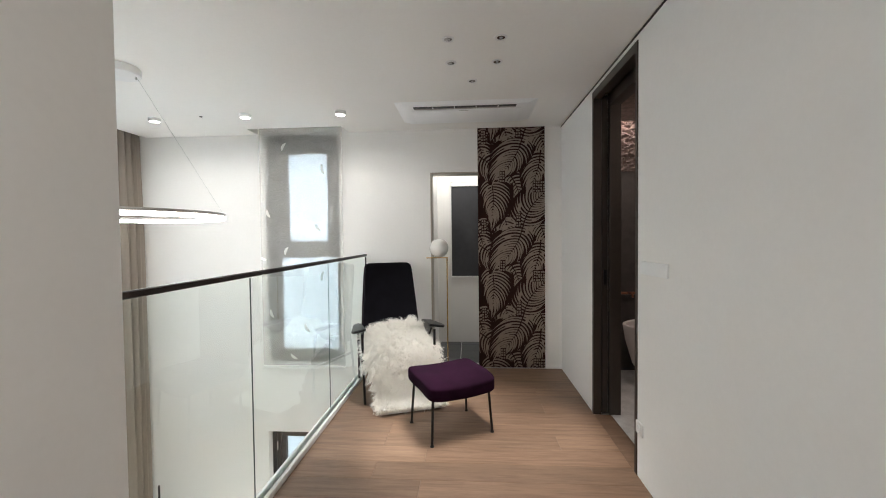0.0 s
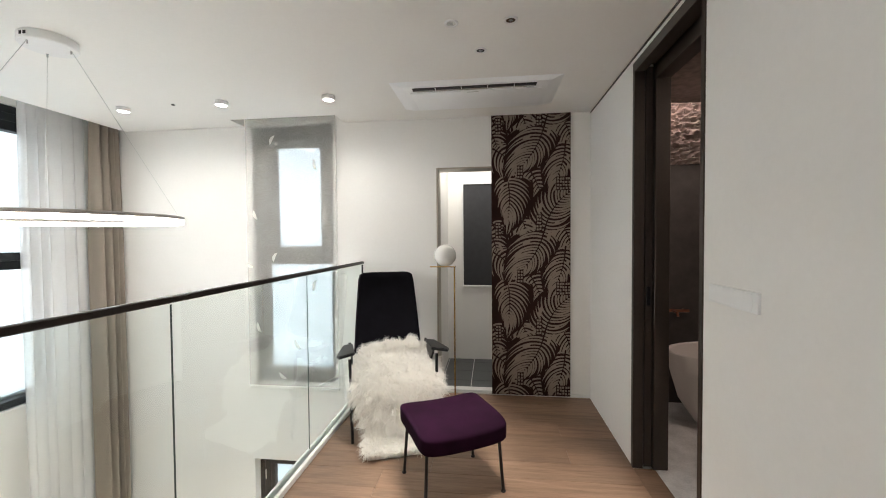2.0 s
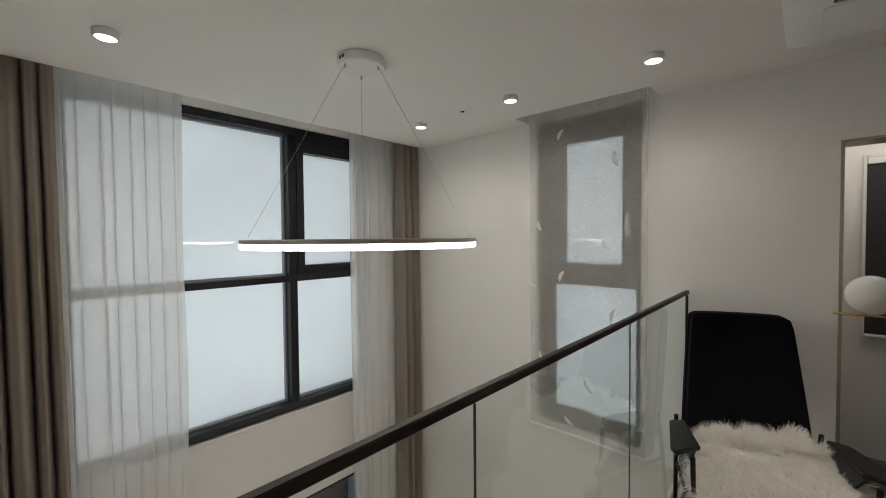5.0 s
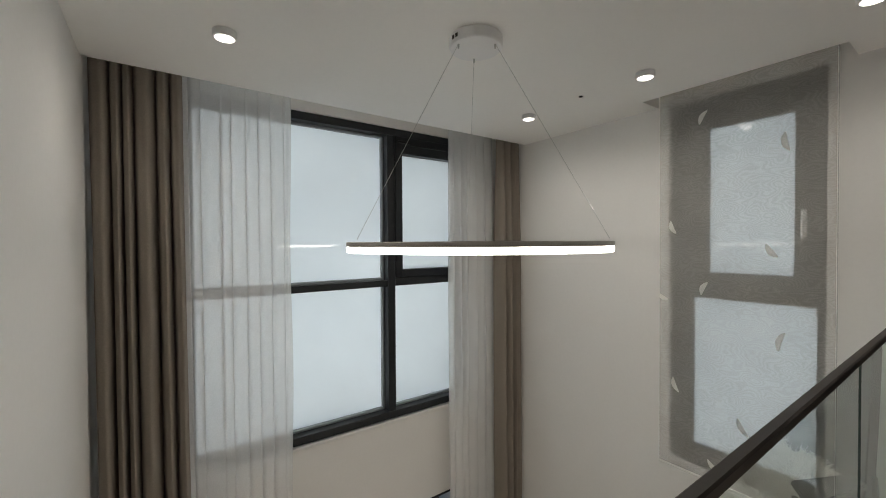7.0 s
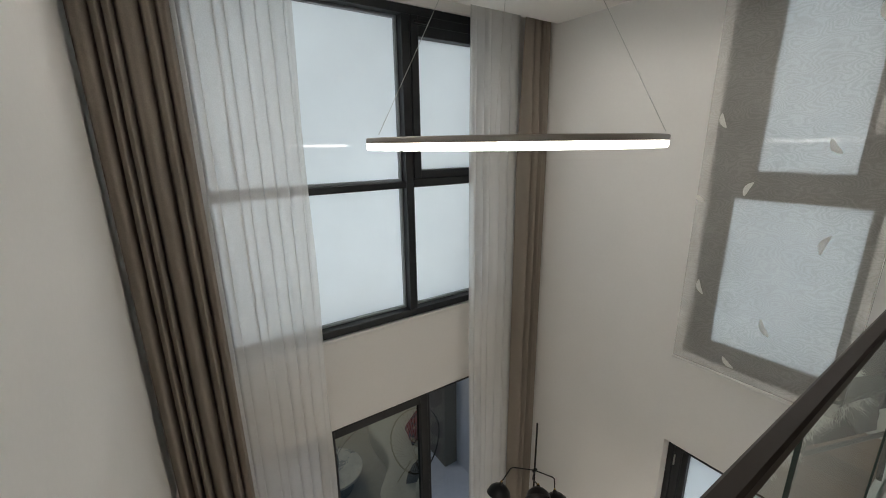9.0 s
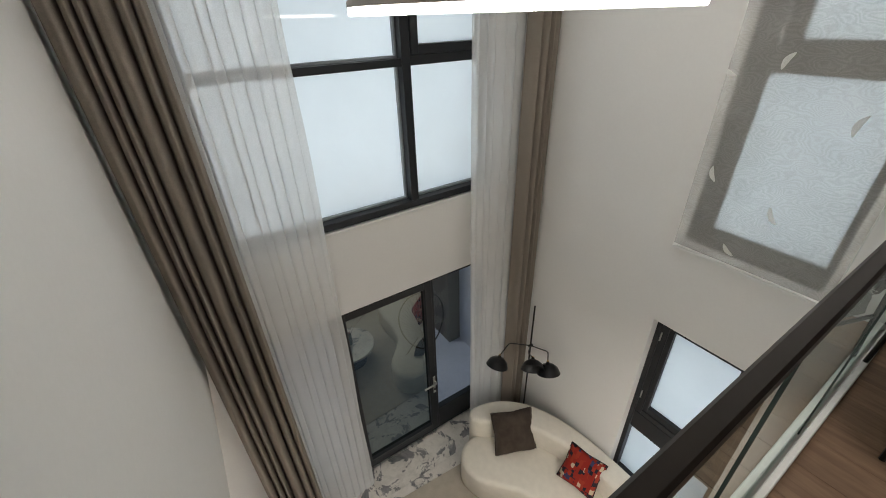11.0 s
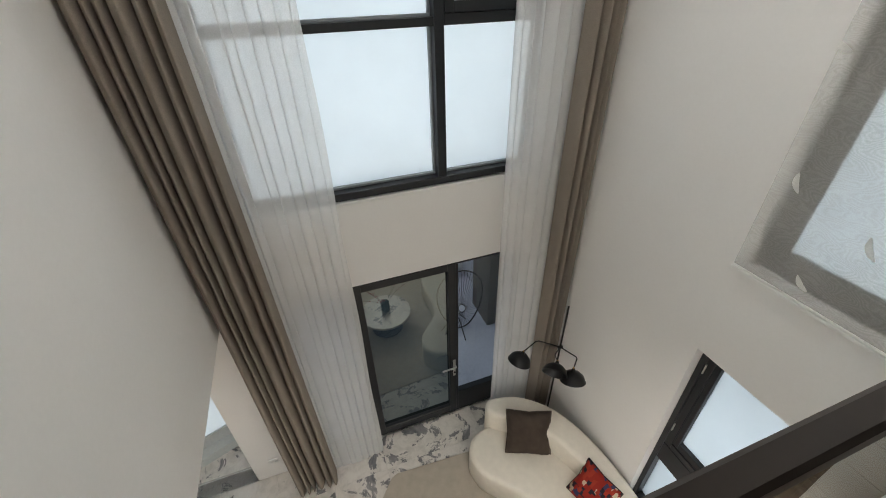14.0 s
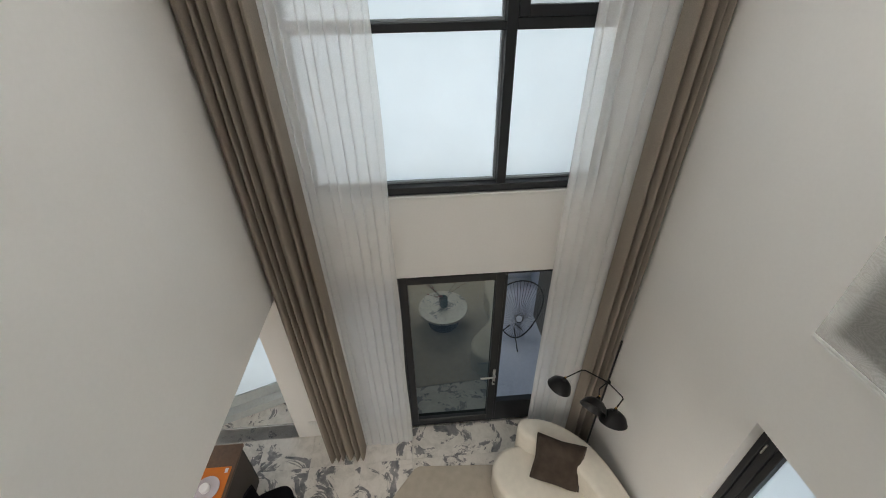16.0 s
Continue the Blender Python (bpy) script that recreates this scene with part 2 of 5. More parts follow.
M_OAK = wood_floor()
M_MARBLE = marble()
M_FROST = frosted()
M_GLASS = clear_glass("rail_glass", (0.93, 0.97, 0.955), 1.55)
M_DOORGLASS = clear_glass("door_glass", (0.16, 0.20, 0.19), 2.7)
M_RING = glow("led_diffuser", (1.0, 0.95, 0.89), 23.0)
M_LED = glow("downlight_led", (1.0, 0.96, 0.9), 14.0)
M_COVE = glow("cove_led", (1.0, 0.80, 0.72), 18.0)
M_DRAPE = cloth("drape_cloth", (0.295, 0.255, 0.215), 0.0, 0.10)
M_SHEER = cloth("sheer_cloth", (0.98, 0.98, 0.97), 0.36, 0.30)
M_BLIND = cloth("blind_voile", (0.80, 0.78, 0.74), 0.60, 0.05, moire=0.13)


# ---- mesh helpers ----
def bx(bm, x0, x1, y0, y1, z0, z1, bevel=0.0, seg=2):
    """A box between those limits, its edges rounded by bevel."""
    v = [bm.verts.new((x, y, z)) for x in (x0, x1) for y in (y0, y1) for z in (z0, z1)]
    fs = [bm.faces.new([v[i] for i in q]) for q in ((0, 1, 3, 2), (4, 6, 7, 5), (0, 4, 5, 1), (2, 3, 7, 6), (0, 2, 6, 4), (1, 5, 7, 3))]
    if bevel:
        es = list({e for f in fs for e in f.edges})
        bmesh.ops.bevel(bm, geom=es, offset=bevel, segments=seg, affect="EDGES", profile=0.5)
    return bm


def cyl(bm, p, q, r0, r1=None, n=16, caps=True):
    """A round bar from p to q."""
    p, q = Vector(p), Vector(q)
    r1 = r0 if r1 is None else r1
    m = Matrix.Translation((p + q) / 2) @ (q - p).to_track_quat("Z", "Y").to_matrix().to_4x4()
    bmesh.ops.create_cone(bm, cap_ends=caps, segments=n, radius1=r0, radius2=r1, depth=(q - p).length, matrix=m)
    return bm


def lathe(bm, profile, centre=(0, 0, 0), n=32, m=None):
    """A body of revolution round z from (radius, height) pairs."""
    m = m or Matrix.Translation(centre)
    rings = []
    for r, z in profile:
        rings.append([bm.verts.new(m @ Vector((r * math.cos(2 * math.pi * i / n), r * math.sin(2 * math.pi * i / n), z))) for i in range(n)])
    for a, b in zip(rings, rings[1:]):
        for i in range(n):
            bm.faces.new((a[i], a[(i + 1) % n], b[(i + 1) % n], b[i]))
    for ring in (rings[0], rings[-1]):
        if (ring[0].co - ring[n // 2].co).length > 1e-4:
            bm.faces.new(ring)
    return bm


def tube(bm, pts, r, n=8):
    """A bent round bar through pts."""
    pts = [Vector(p) for p in pts]
    rings = []
    for i, p in enumerate(pts):
        d = (pts[min(i + 1, len(pts) - 1)] - pts[max(i - 1, 0)]).normalized()
        side = d.cross(Vector((0, 0, 1)))
        side = (side if side.length > 0.05 else d.cross(Vector((0, 1, 0)))).normalized()
        up = side.cross(d)
        rings.append([bm.verts.new(p + r * (math.cos(2 * math.pi * k / n) * side + math.sin(2 * math.pi * k / n) * up)) for k in range(n)])
    for a, b in zip(rings, rings[1:]):
        for k in range(n):
            bm.faces.new((a[k], a[(k + 1) % n], b[(k + 1) % n], b[k]))
    bm.faces.new(rings[0])
    bm.faces.new(rings[-1][::-1])
    return bm


def bake(name, bm, mat, smooth=35):
    bmesh.ops.remove_doubles(bm, verts=bm.verts, dist=1e-6)
    bmesh.ops.recalc_face_normals(bm, faces=bm.faces)
    me = bpy.data.meshes.new(name)
    bm.to_mesh(me)
    bm.free()
    me.materials.append(mat)
    if smooth:
        me.shade_smooth()
        me.set_sharp_from_angle(angle=radians(smooth))
    return me


def part(name, bm, mat, parent=None, label="", smooth=35):
    ob = new(name, bake(name, bm, mat, smooth))
    ob.parent = parent
    return tagged(ob, label)


def solo(name, bm, mat, label, category, group="", smooth=35):
    return tagged(part(name, bm, mat, smooth=smooth), label, category, group)


def structure(name, bm, mat, label="", category="", smooth=0):
    return tagged(part(name, bm, mat, smooth=smooth), label, category, kind="structure")


def thing(name, m, label, category, group="", kind=""):
    ob = new(name)
    ob.empty_display_size = 0.1
    ob.matrix_world = m
    return tagged(ob, label, category, group, kind)


def slab(lo, hi, holes, axis):
    """A wall from corner lo to corner hi with openings cut right through it. axis: the thin one (0 or 1); holes: (along0, along1, z0, z1)."""
    a = 1 - axis
    us = sorted({lo[a], hi[a], *(h[0] for h in holes), *(h[1] for h in holes)})
    zs = sorted({lo[2], hi[2], *(h[2] for h in holes), *(h[3] for h in holes)})
    us = [u for u in us if lo[a] <= u <= hi[a]]
    zs = [z for z in zs if lo[2] <= z <= hi[2]]
    bm = bmesh.new()
    for u0, u1 in zip(us, us[1:]):
        for z0, z1 in zip(zs, zs[1:]):
            um, zm = (u0 + u1) / 2, (z0 + z1) / 2
            if any(h[0] < um < h[1] and h[2] < zm < h[3] for h in holes):
                continue
            if axis == 0:
                bx(bm, lo[0], hi[0], u0, u1, z0, z1)
            else:
                bx(bm, u0, u1, lo[1], hi[1], z0, z1)
    bmesh.ops.remove_doubles(bm, verts=bm.verts, dist=1e-5)
    seen = {}
    for f in bm.faces:
        seen.setdefault(tuple(round(c, 4) for c in f.calc_center_median()), []).append(f)
    bmesh.ops.delete(bm, geom=[f for fs in seen.values() if len(fs) > 1 for f in fs], context="FACES_ONLY")
    return bm


# ---- the large structure ----
WIN_W = (1.40, 3.86, 0.0, 2.66)       # tall window of the void
DOOR_W = (1.40, 3.86, ZL, -0.86)      # terrace door with side lights
WIN_N = (-2.205, -1.365, 0.03, 2.60)   # narrow window
WIN_NL = (-2.235, -1.345, -3.0, -0.755)
DW = (-0.339, 0.45, 0.0, 2.127)       # doorway to the back room
DB = (2.36, 3.21, 0.0, 2.56)          # bathroom door
WIN_S = (-2.2, 0.56, ZL, -1.0)        # lower glass wall

structure("wall_west", slab((XW - 0.2, -3.0, ZL - 0.1), (XW, YN, 2.9), [WIN_W, DOOR_W, WIN_S], 0), M_WALL, "white painted wall with a tall dark-framed window", "wall")
structure("wall_north", slab((XW - 0.2, YN, ZL - 0.1), (XE + 2.2, YN + 0.18, 2.9), [WIN_N, WIN_NL, DW], 1), M_WALL, "white painted wall with narrow windows and a doorway", "wall")
structure("wall_east", slab((XE, -1.5, 0.0), (XE + 0.2, YN, H + 0.2), [DB], 0), M_WALL, "white painted corridor wall", "wall")
structure("wall_south", slab((XW, YS - 0.2, ZB), (-0.85, YS, H + 0.2), [], 1), M_WALL, "white painted wall beside the void", "wall")
structure("wall_corridor", slab((-1.05, -1.5, 0.0), (-0.85, YS - 0.2, H + 0.2), [], 0), M_WALL, "white painted corridor wall", "wall")
structure("wall_end", slab((-1.05, -1.7, 0.0), (XE + 0.14, -1.5, H + 0.2), [], 1), M_WALL, "white painted wall closing the corridor", "wall")
structure("wall_lower_east", slab((1.6, -3.0, ZL - 0.1), (1.8, YN, ZB), [], 0), M_WALL, "white painted lower wall", "wall")
structure("wall_lower_south", slab((XW - 0.2, -3.2, ZL - 0.1), (1.8, -3.0, ZB), [], 1), M_WALL, "white painted lower wall", "wall")

bm = bmesh.new()
bx(bm, XR - 0.035, XE + 0.14, -1.5, YN, ZB, -0.014)
bx(bm, XE + 0.14, 1.8, -3.0, YN, ZB, ZB + 0.2)
bx(bm, XW, XR - 0.035, -3.0, YS - 0.2, ZB, ZB + 0.2)
bx(bm, XR - 0.035, XE + 0.14, -3.0, -1.5, ZB, ZB + 0.2)
structure("mezzanine_slab", bm, M_WALL, "white painted edge of the mezzanine floor", "floor slab")

bm = bmesh.new()
bx(bm, -3.6, -2.28, YS, YN, H, H + 0.2)
bx(bm, -2.28, -1.25, YS, YN - 0.23, H, H + 0.2)
bx(bm, -1.25, XE, YS, YN, H, H + 0.2)
bx(bm, -0.85, XE, -1.5, YS, H, H + 0.2)
bx(bm, XW, -3.6, YS, YN, H + 0.14, H + 0.2)
bx(bm, -2.28, -1.25, YN - 0.23, YN, H + 0.14, H + 0.2)
structure("ceiling", bm, M_CEIL, "white ceiling with curtain recess", "ceiling")


# ---- windows ----
def bar_frame(name, parent, u0, u1, z0, z1, w, d0, d1, axis, mat=None, label=""):
    """A frame of four mitred bars round an opening. d0..d1: its depth along the thin axis."""
    bm = bmesh.new()
    for a0, a1, c0, c1 in ((u0, u0 + w, z0, z1), (u1 - w, u1, z0, z1), (u0 + w, u1 - w, z0, z0 + w), (u0 + w, u1 - w, z1 - w, z1)):
        if axis == 0:
            bx(bm, d0, d1, a0, a1, c0, c1, 0.004, 1)
        else:
            bx(bm, a0, a1, d0, d1, c0, c1, 0.004, 1)
    return part(name, bm, mat or M_BLACKFRAME, parent, label)


def pane(parent, u0, u1, z0, z1, d, axis, mat, thick=0.012, name="pane", label=""):
    bm = bmesh.new()
    if axis == 0:
        bx(bm, d - thick, d, u0, u1, z0, z1)
    else:
        bx(bm, u0, u1, d, d + thick, z0, z1)
    ob = part(name, bm, mat, parent, label, smooth=0)
    return ob


def flat_pane(parent, u0, u1, z0, z1, d, axis, mat, name="pane", label=""):
    """One sheet for thin glass that is seen through."""
    bm = bmesh.new()
    c = [(u0, z0), (u1, z0), (u1, z1), (u0, z1)]
    bm.faces.new([bm.verts.new((d, u, z) if axis == 0 else (u, d, z)) for u, z in c])
    ob = part(name, bm, mat, parent, label, smooth=0)
    return ob


def box_part(name, parent, lims, mat, label="", bevel=0.004):
    return part(name, bx(bmesh.new(), *lims, bevel, 1 if bevel < 0.006 else 3), mat, parent, label)


def window(name, label):
    return thing(name, Matrix(), label, "window", kind="structure")


# tall window of the void
w = window("window_1", "tall dark aluminium window with frosted white panes")
y0, y1, z0, z1 = WIN_W
bar_frame("window_frame", w, y0, y1, z0 + 0.015, z1, 0.065, XW - 0.16, XW - 0.02, 0)
box_part("mullion", w, (XW - 0.16, XW - 0.022, 2.955, 3.03, 0.08, 2.595), M_BLACKFRAME)
box_part("transom", w, (XW - 0.158, XW - 0.024, y0 + 0.065, 2.955, 1.225, 1.28), M_BLACKFRAME)
box_part("transom", w, (XW - 0.158, XW - 0.024, 3.03, y1 - 0.065, 1.225, 1.30), M_BLACKFRAME)
bar_frame("vent_frame", w, 3.032, y1 - 0.067, 1.302, 2.593, 0.07, XW - 0.13, XW - 0.008, 0, label="dark opening vent frame")
box_part("vent_head", w, (XW - 0.128, XW - 0.01, 3.102, y1 - 0.137, 2.44, 2.523), M_BLACKFRAME)
box_part("vent_handle", w, (XW - 0.008, XW + 0.022, 3.05, 3.17, 2.53, 2.55), M_BLACK)
M_BEAD = plain("grey_glazing_bead", (0.28, 0.31, 0.33), 0.35, 0.0, 80, 0.1, 0.02)
for ya, yb, za in ((y0 + 0.065, 2.955, 0.08), (3.03, y1 - 0.065, 0.08), (y0 + 0.065, 2.955, 1.28)):
    box_part("glazing_bead", w, (XW - 0.15, XW - 0.105, ya, yb, za, za + 0.02), M_BEAD, "grey glazing bead", 0.003)
for za, zb in ((0.10, 1.225), (1.30, 2.595)):
    box_part("glazing_bead", w, (XW - 0.15, XW - 0.105, 2.937, 2.955, za, zb), M_BEAD, "grey glazing bead", 0.003)
box_part("glazing_bead", w, (XW - 0.15, XW - 0.105, y0 + 0.065, 2.937, 2.577, 2.595), M_BEAD, "grey glazing bead", 0.003)
pane(w, y0 + 0.06, 2.958, 0.08, 1.23, XW - 0.14, 0, M_FROST)
pane(w, y0 + 0.06, 2.958, 1.275, 2.6, XW - 0.14, 0, M_FROST)
pane(w, 3.025, y1 - 0.06, 0.08, 1.23, XW - 0.14, 0, M_FROST)
pane(w, 3.095, y1 - 0.13, 1.37, 2.525, XW - 0.10, 0, M_FROST)
box_part("window_sill", w, (XW - 0.015, XW + 0.012, y0, y1, -0.012, 0.012), M_TRIM, "white window sill")

# narrow window in the back wall
w = window("window_2", "narrow dark-framed window with frosted panes behind a blind")
x0, x1, z0, z1 = WIN_N
bar_frame("window_frame", w, x0, x1, z0 + 0.005, z1, 0.05, YN + 0.06, YN + 0.15, 1)
for lims in ((x0 + 0.05, -2.075, 0.08, 2.55), (-2.075, x1 - 0.05, 1.225, 1.30), (-2.075, x1 - 0.05, 0.08, 0.175)):
    box_part("mullion", w, (lims[0], lims[1], YN + 0.065, YN + 0.14, lims[2], lims[3]), M_BLACKFRAME)
bar_frame("vent_frame", w, -2.075, x1 - 0.05, 1.30, 2.55, 0.10, YN + 0.05, YN + 0.13, 1)
box_part("vent_head", w, (-1.975, x1 - 0.15, YN + 0.052, YN + 0.128, 2.39, 2.45), M_BLACKFRAME)
handle = box_part("handle_plate", w, (-1.485, -1.455, YN + 0.035, YN + 0.05, 1.62, 1.80), M_TRIM, "pale handle plate", 0.004)
part("lever", tube(bmesh.new(), [(-1.47, YN + 0.04, 1.76), (-1.47, YN + 0.012, 1.76), (-1.47, YN + 0.008, 1.74), (-1.472, YN + 0.008, 1.64)], 0.009), M_TRIM, handle, "pale window lever")
for hz_ in (2.30, 1.42):
    box_part("hinge", w, (-2.072, -2.055, YN + 0.036, YN + 0.05, hz_ - 0.05, hz_ + 0.05), M_STEEL, "small metal hinge", 0.003)
pane(w, -1.98, x1 - 0.145, 1.39, 2.40, YN + 0.09, 1, M_FROST)
pane(w, -2.08, x1 - 0.045, 0.17, 1.23, YN + 0.10, 1, M_FROST)
box_part("window_sill", w, (x0 - 0.055, x1 + 0.045, YN - 0.035, YN + 0.06, -0.022, 0.0), M_TRIM, "white window sill")

# lower narrow window
w = window("window_3", "lower dark-framed window with frosted panes")
x0, x1, z0, z1 = WIN_NL
bar_frame("window_frame", w, x0, x1, z0, z1, 0.045, YN + 0.09, YN + 0.21, 1)
bar_frame("vent_frame", w, x0 + 0.045, x1 - 0.045, -1.99, z1 - 0.045, 0.06, YN + 0.105, YN + 0.195, 1)
for xa, xb in ((x0 + 0.105, x0 + 0.15), (x1 - 0.215, x1 - 0.105)):
    box_part("stile", w, (xa, xb, YN + 0.115, YN + 0.19, -1.93, z1 - 0.105), M_BLACKFRAME)
box_part("bottom_rail", w, (x0 + 0.15, x1 - 0.215, YN + 0.115, YN + 0.19, -1.93, -1.86), M_BLACKFRAME)
box_part("transom", w, (x0 + 0.045, x1 - 0.045, YN + 0.10, YN + 0.20, -2.22, -1.99), M_BLACKFRAME)
pane(w, x0 + 0.14, x1 - 0.2, -1.87, z1 - 0.1, YN + 0.16, 1, M_FROST)
pane(w, x0 + 0.04, x1 - 0.04, z0 + 0.04, -2.21, YN + 0.17, 1, M_FROST)
box_part("hinge", w, (x0 + 0.052, x0 + 0.062, YN + 0.09, YN + 0.105, -1.02, -0.92), M_STEEL, "small metal hinge", 0.003)
box_part("hinge", w, (x0 + 0.052, x0 + 0.062, YN + 0.09, YN + 0.105, -1.78, -1.68), M_STEEL, "small metal hinge", 0.003)

# lower glass wall under the mezzanine
w = window("window_4", "large frosted glass wall on a low pale plinth")
y0, y1, z0, z1 = WIN_S
ga, gb, gc = (-4.66, y1), (-4.10, -0.95), (-4.10, y0)      # its line in plan


def leaning(name, d0, d1, za, zb, mat, label):
    """One upright board along the glass wall's line, from d0 to d1 behind it."""
    bm = bmesh.new()
    rows_ = [[bm.verts.new((px - d, py, z)) for px, py in (ga, gb, gc)] for d, z in ((d0, za), (d0, zb), (d1, zb), (d1, za))]
    for a, c in zip(rows_, rows_[1:] + rows_[:1]):
        for k in range(2):
            bm.faces.new((a[k], a[k + 1], c[k + 1], c[k]))
    for k in (0, 2):
        bm.faces.new([r_[k] for r_ in rows_])
    bmesh.ops.recalc_face_normals(bm, faces=bm.faces)
    part(name, bm, mat, w, label, smooth=0)


M_STONE = plain("pale_grey_stone", (0.50, 0.53, 0.53), 0.5, 0, 30, 0.1, 0.1, world_space=True)
leaning("step", 0.0, 0.14, z0, z0 + 0.13, M_STONE, "pale grey stone step")
leaning("plinth", 0.14, 0.24, z0, z0 + 0.30, M_STONE, "pale grey stone plinth")
leaning("pane", 0.165, 0.18, z0 + 0.30, z1, M_FROST, "frosted glass")
bm = bmesh.new()
bx(bm, -5.0, XW - 0.2, y1, 0.75, ZL - 0.1, z1 + 0.2)
bx(bm, -5.0, XW - 0.2, y0, y1, z1, z1 + 0.2)
structure("wall_recess", bm, M_WALL, "white painted sides of the window recess", "wall")

# terrace door with side lights
w = thing("door_1", Matrix(), "closed dark aluminium glass terrace door with side lights", "door", kind="structure")
y0, y1, z0, z1 = DOOR_W
bar_frame("door_frame", w, y0, y1, z0, z1, 0.05, XW - 0.12, XW - 0.03, 0)
box_part("post", w, (XW - 0.12, XW - 0.02, 1.985, 2.04, z0 + 0.05, z1 - 0.05), M_BLACKFRAME)
box_part("post", w, (XW - 0.12, XW - 0.022, 3.105, 3.135, z0 + 0.05, z1 - 0.05), M_BLACKFRAME)
leaf = bar_frame("door_leaf", w, 2.043, 3.103, z0 + 0.05, z1 - 0.02, 0.085, XW - 0.10, XW - 0.01, 0, label="dark metal door leaf")
box_part("kick_rail", w, (XW - 0.095, XW - 0.012, 2.128, 3.018, z0 + 0.135, z0 + 0.17), M_BLACKFRAME)
box_part("side_light_rail", w, (XW - 0.11, XW - 0.03, 3.135, y1 - 0.05, z0 + 0.05, z0 + 0.39), M_BLACKFRAME)
flat_pane(w, 2.12, 3.03, z0 + 0.16, z1 - 0.1, XW - 0.055, 0, M_DOORGLASS, label="tinted reflecting door glass")
flat_pane(w, 3.13, y1 - 0.045, z0 + 0.38, z1 - 0.045, XW - 0.07, 0, M_GLASS, label="clear side light")
flat_pane(w, y0 + 0.045, 1.99, z0 + 0.045, z1 - 0.045, XW - 0.07, 0, M_GLASS, label="clear side light")
hz = -2.40
handle = box_part("handle_plate", w, (XW - 0.01, XW, 3.058, 3.09, hz - 0.22, hz + 0.07), M_STEEL, "brushed steel handle plate", 0.003)
bm = tube(bmesh.new(), [(XW, 3.074, hz), (XW + 0.05, 3.074, hz), (XW + 0.058, 3.06, hz), (XW + 0.058, 2.90, hz - 0.002)], 0.0115)
part("lever", bm, M_STEEL, handle, "brushed steel lever")
part("lock_cylinder", cyl(bmesh.new(), (XW, 3.074, hz - 0.15), (XW + 0.012, 3.074, hz - 0.15), 0.012, n=14), M_BLACK, handle, "dark lock cylinder")

# ---- balustrade ----
M_KERB = plain("kerb_paint", (0.76, 0.75, 0.73), 0.5, 0, 60, 0.05, 0.05)
b = thing("glass_balustrade", pose(-1.067, 0, 0), "frameless glass balustrade with a dark metal handrail", "balustrade", kind="structure")
box_part("handrail", b, (-0.0125, 0.0125, YS + 0.004, 4.25, 1.232, 1.258), M_RAIL, "dark brown metal handrail", 0.004)
box_part("end_post", b, (-0.008, 0.008, 4.232, 4.246, 0.05, 1.226), M_BLACKFRAME, "thin dark end edge")
box_part("kerb", b, (-0.026, -0.009, YS + 0.004, YN - 0.004, -0.012, 0.045), M_KERB, "pale grey kerb")
box_part("kerb", b, (0.009, 0.036, YS + 0.004, YN - 0.004, -0.012, 0.03), M_KERB, "pale grey kerb")
for ya, yb in ((YS + 0.008, 1.936), (1.946, 3.074), (3.084, 4.232)):
    flat_pane(b, ya, yb, 0.02, 1.23, 0.0, 0, M_GLASS, "glass_panel")
M_GEDGE = plain("glass_edge", (0.05, 0.07, 0.065), 0.2, 0, 40, 0.1, 0)
for yj in (1.941, 3.079):
    box_part("glass_edge", b, (-0.003, 0.003, yj - 0.0015, yj + 0.0015, 0.056, 1.226), M_GEDGE, "dark green edge of the glass", 0)

# ---- ceiling fixtures ----
ring_c = (-2.29, 2.525)
RR = 0.617
p = thing("ring_pendant", pose(ring_c[0], ring_c[1], H), "lit ring-shaped LED pendant on three thin wires", "pendant lamp")
M_WHITE = plain("white_enamel", (0.82, 0.82, 0.82), 0.35, 0, 60, 0.02, 0.01)
M_RINGBODY = plain("ring_aluminium", (0.46, 0.43, 0.40), 0.45, 0.3, 60, 0.04, 0.02)
can = part("canopy", lathe(bmesh.new(), [(0.0, 0), (0.125, 0), (0.128, -0.004), (0.128, -0.046), (0.123, -0.052), (0.0, -0.052)], n=48), M_WHITE, p, "white round canopy")
for k in range(2):
    part("slot", bx(bmesh.new(), 0.024 * k - 0.020, 0.024 * k - 0.004, -0.1285, -0.120, -0.034, -0.016), M_BLACK, can)
body = bmesh.new()
dif = bmesh.new()
N = 128
for bm, prof in ((body, [(RR - 0.034, 0.0), (RR, 0.0), (RR, 0.017), (RR - 0.003, 0.020), (RR - 0.031, 0.020), (RR - 0.034, 0.017)]),
                 (dif, [(RR - 0.030, -0.001), (RR - 0.002, -0.001), (RR - 0.002, -0.021), (RR - 0.006, -0.026), (RR - 0.026, -0.026), (RR - 0.030, -0.021)])):
    rings = [[bm.verts.new((r * math.cos(2 * math.pi * i / N), r * math.sin(2 * math.pi * i / N), z - 1.0)) for r, z in prof] for i in range(N)]
    for i in range(N):
        a, c = rings[i], rings[(i + 1) % N]
        for k in range(6):
            bm.faces.new((a[k], a[(k + 1) % 6], c[(k + 1) % 6], c[k]))
rb = part("ring_housing", body, M_RINGBODY, p, "grey aluminium ring housing")
part("diffuser", dif, M_RING, rb, "glowing white diffuser")
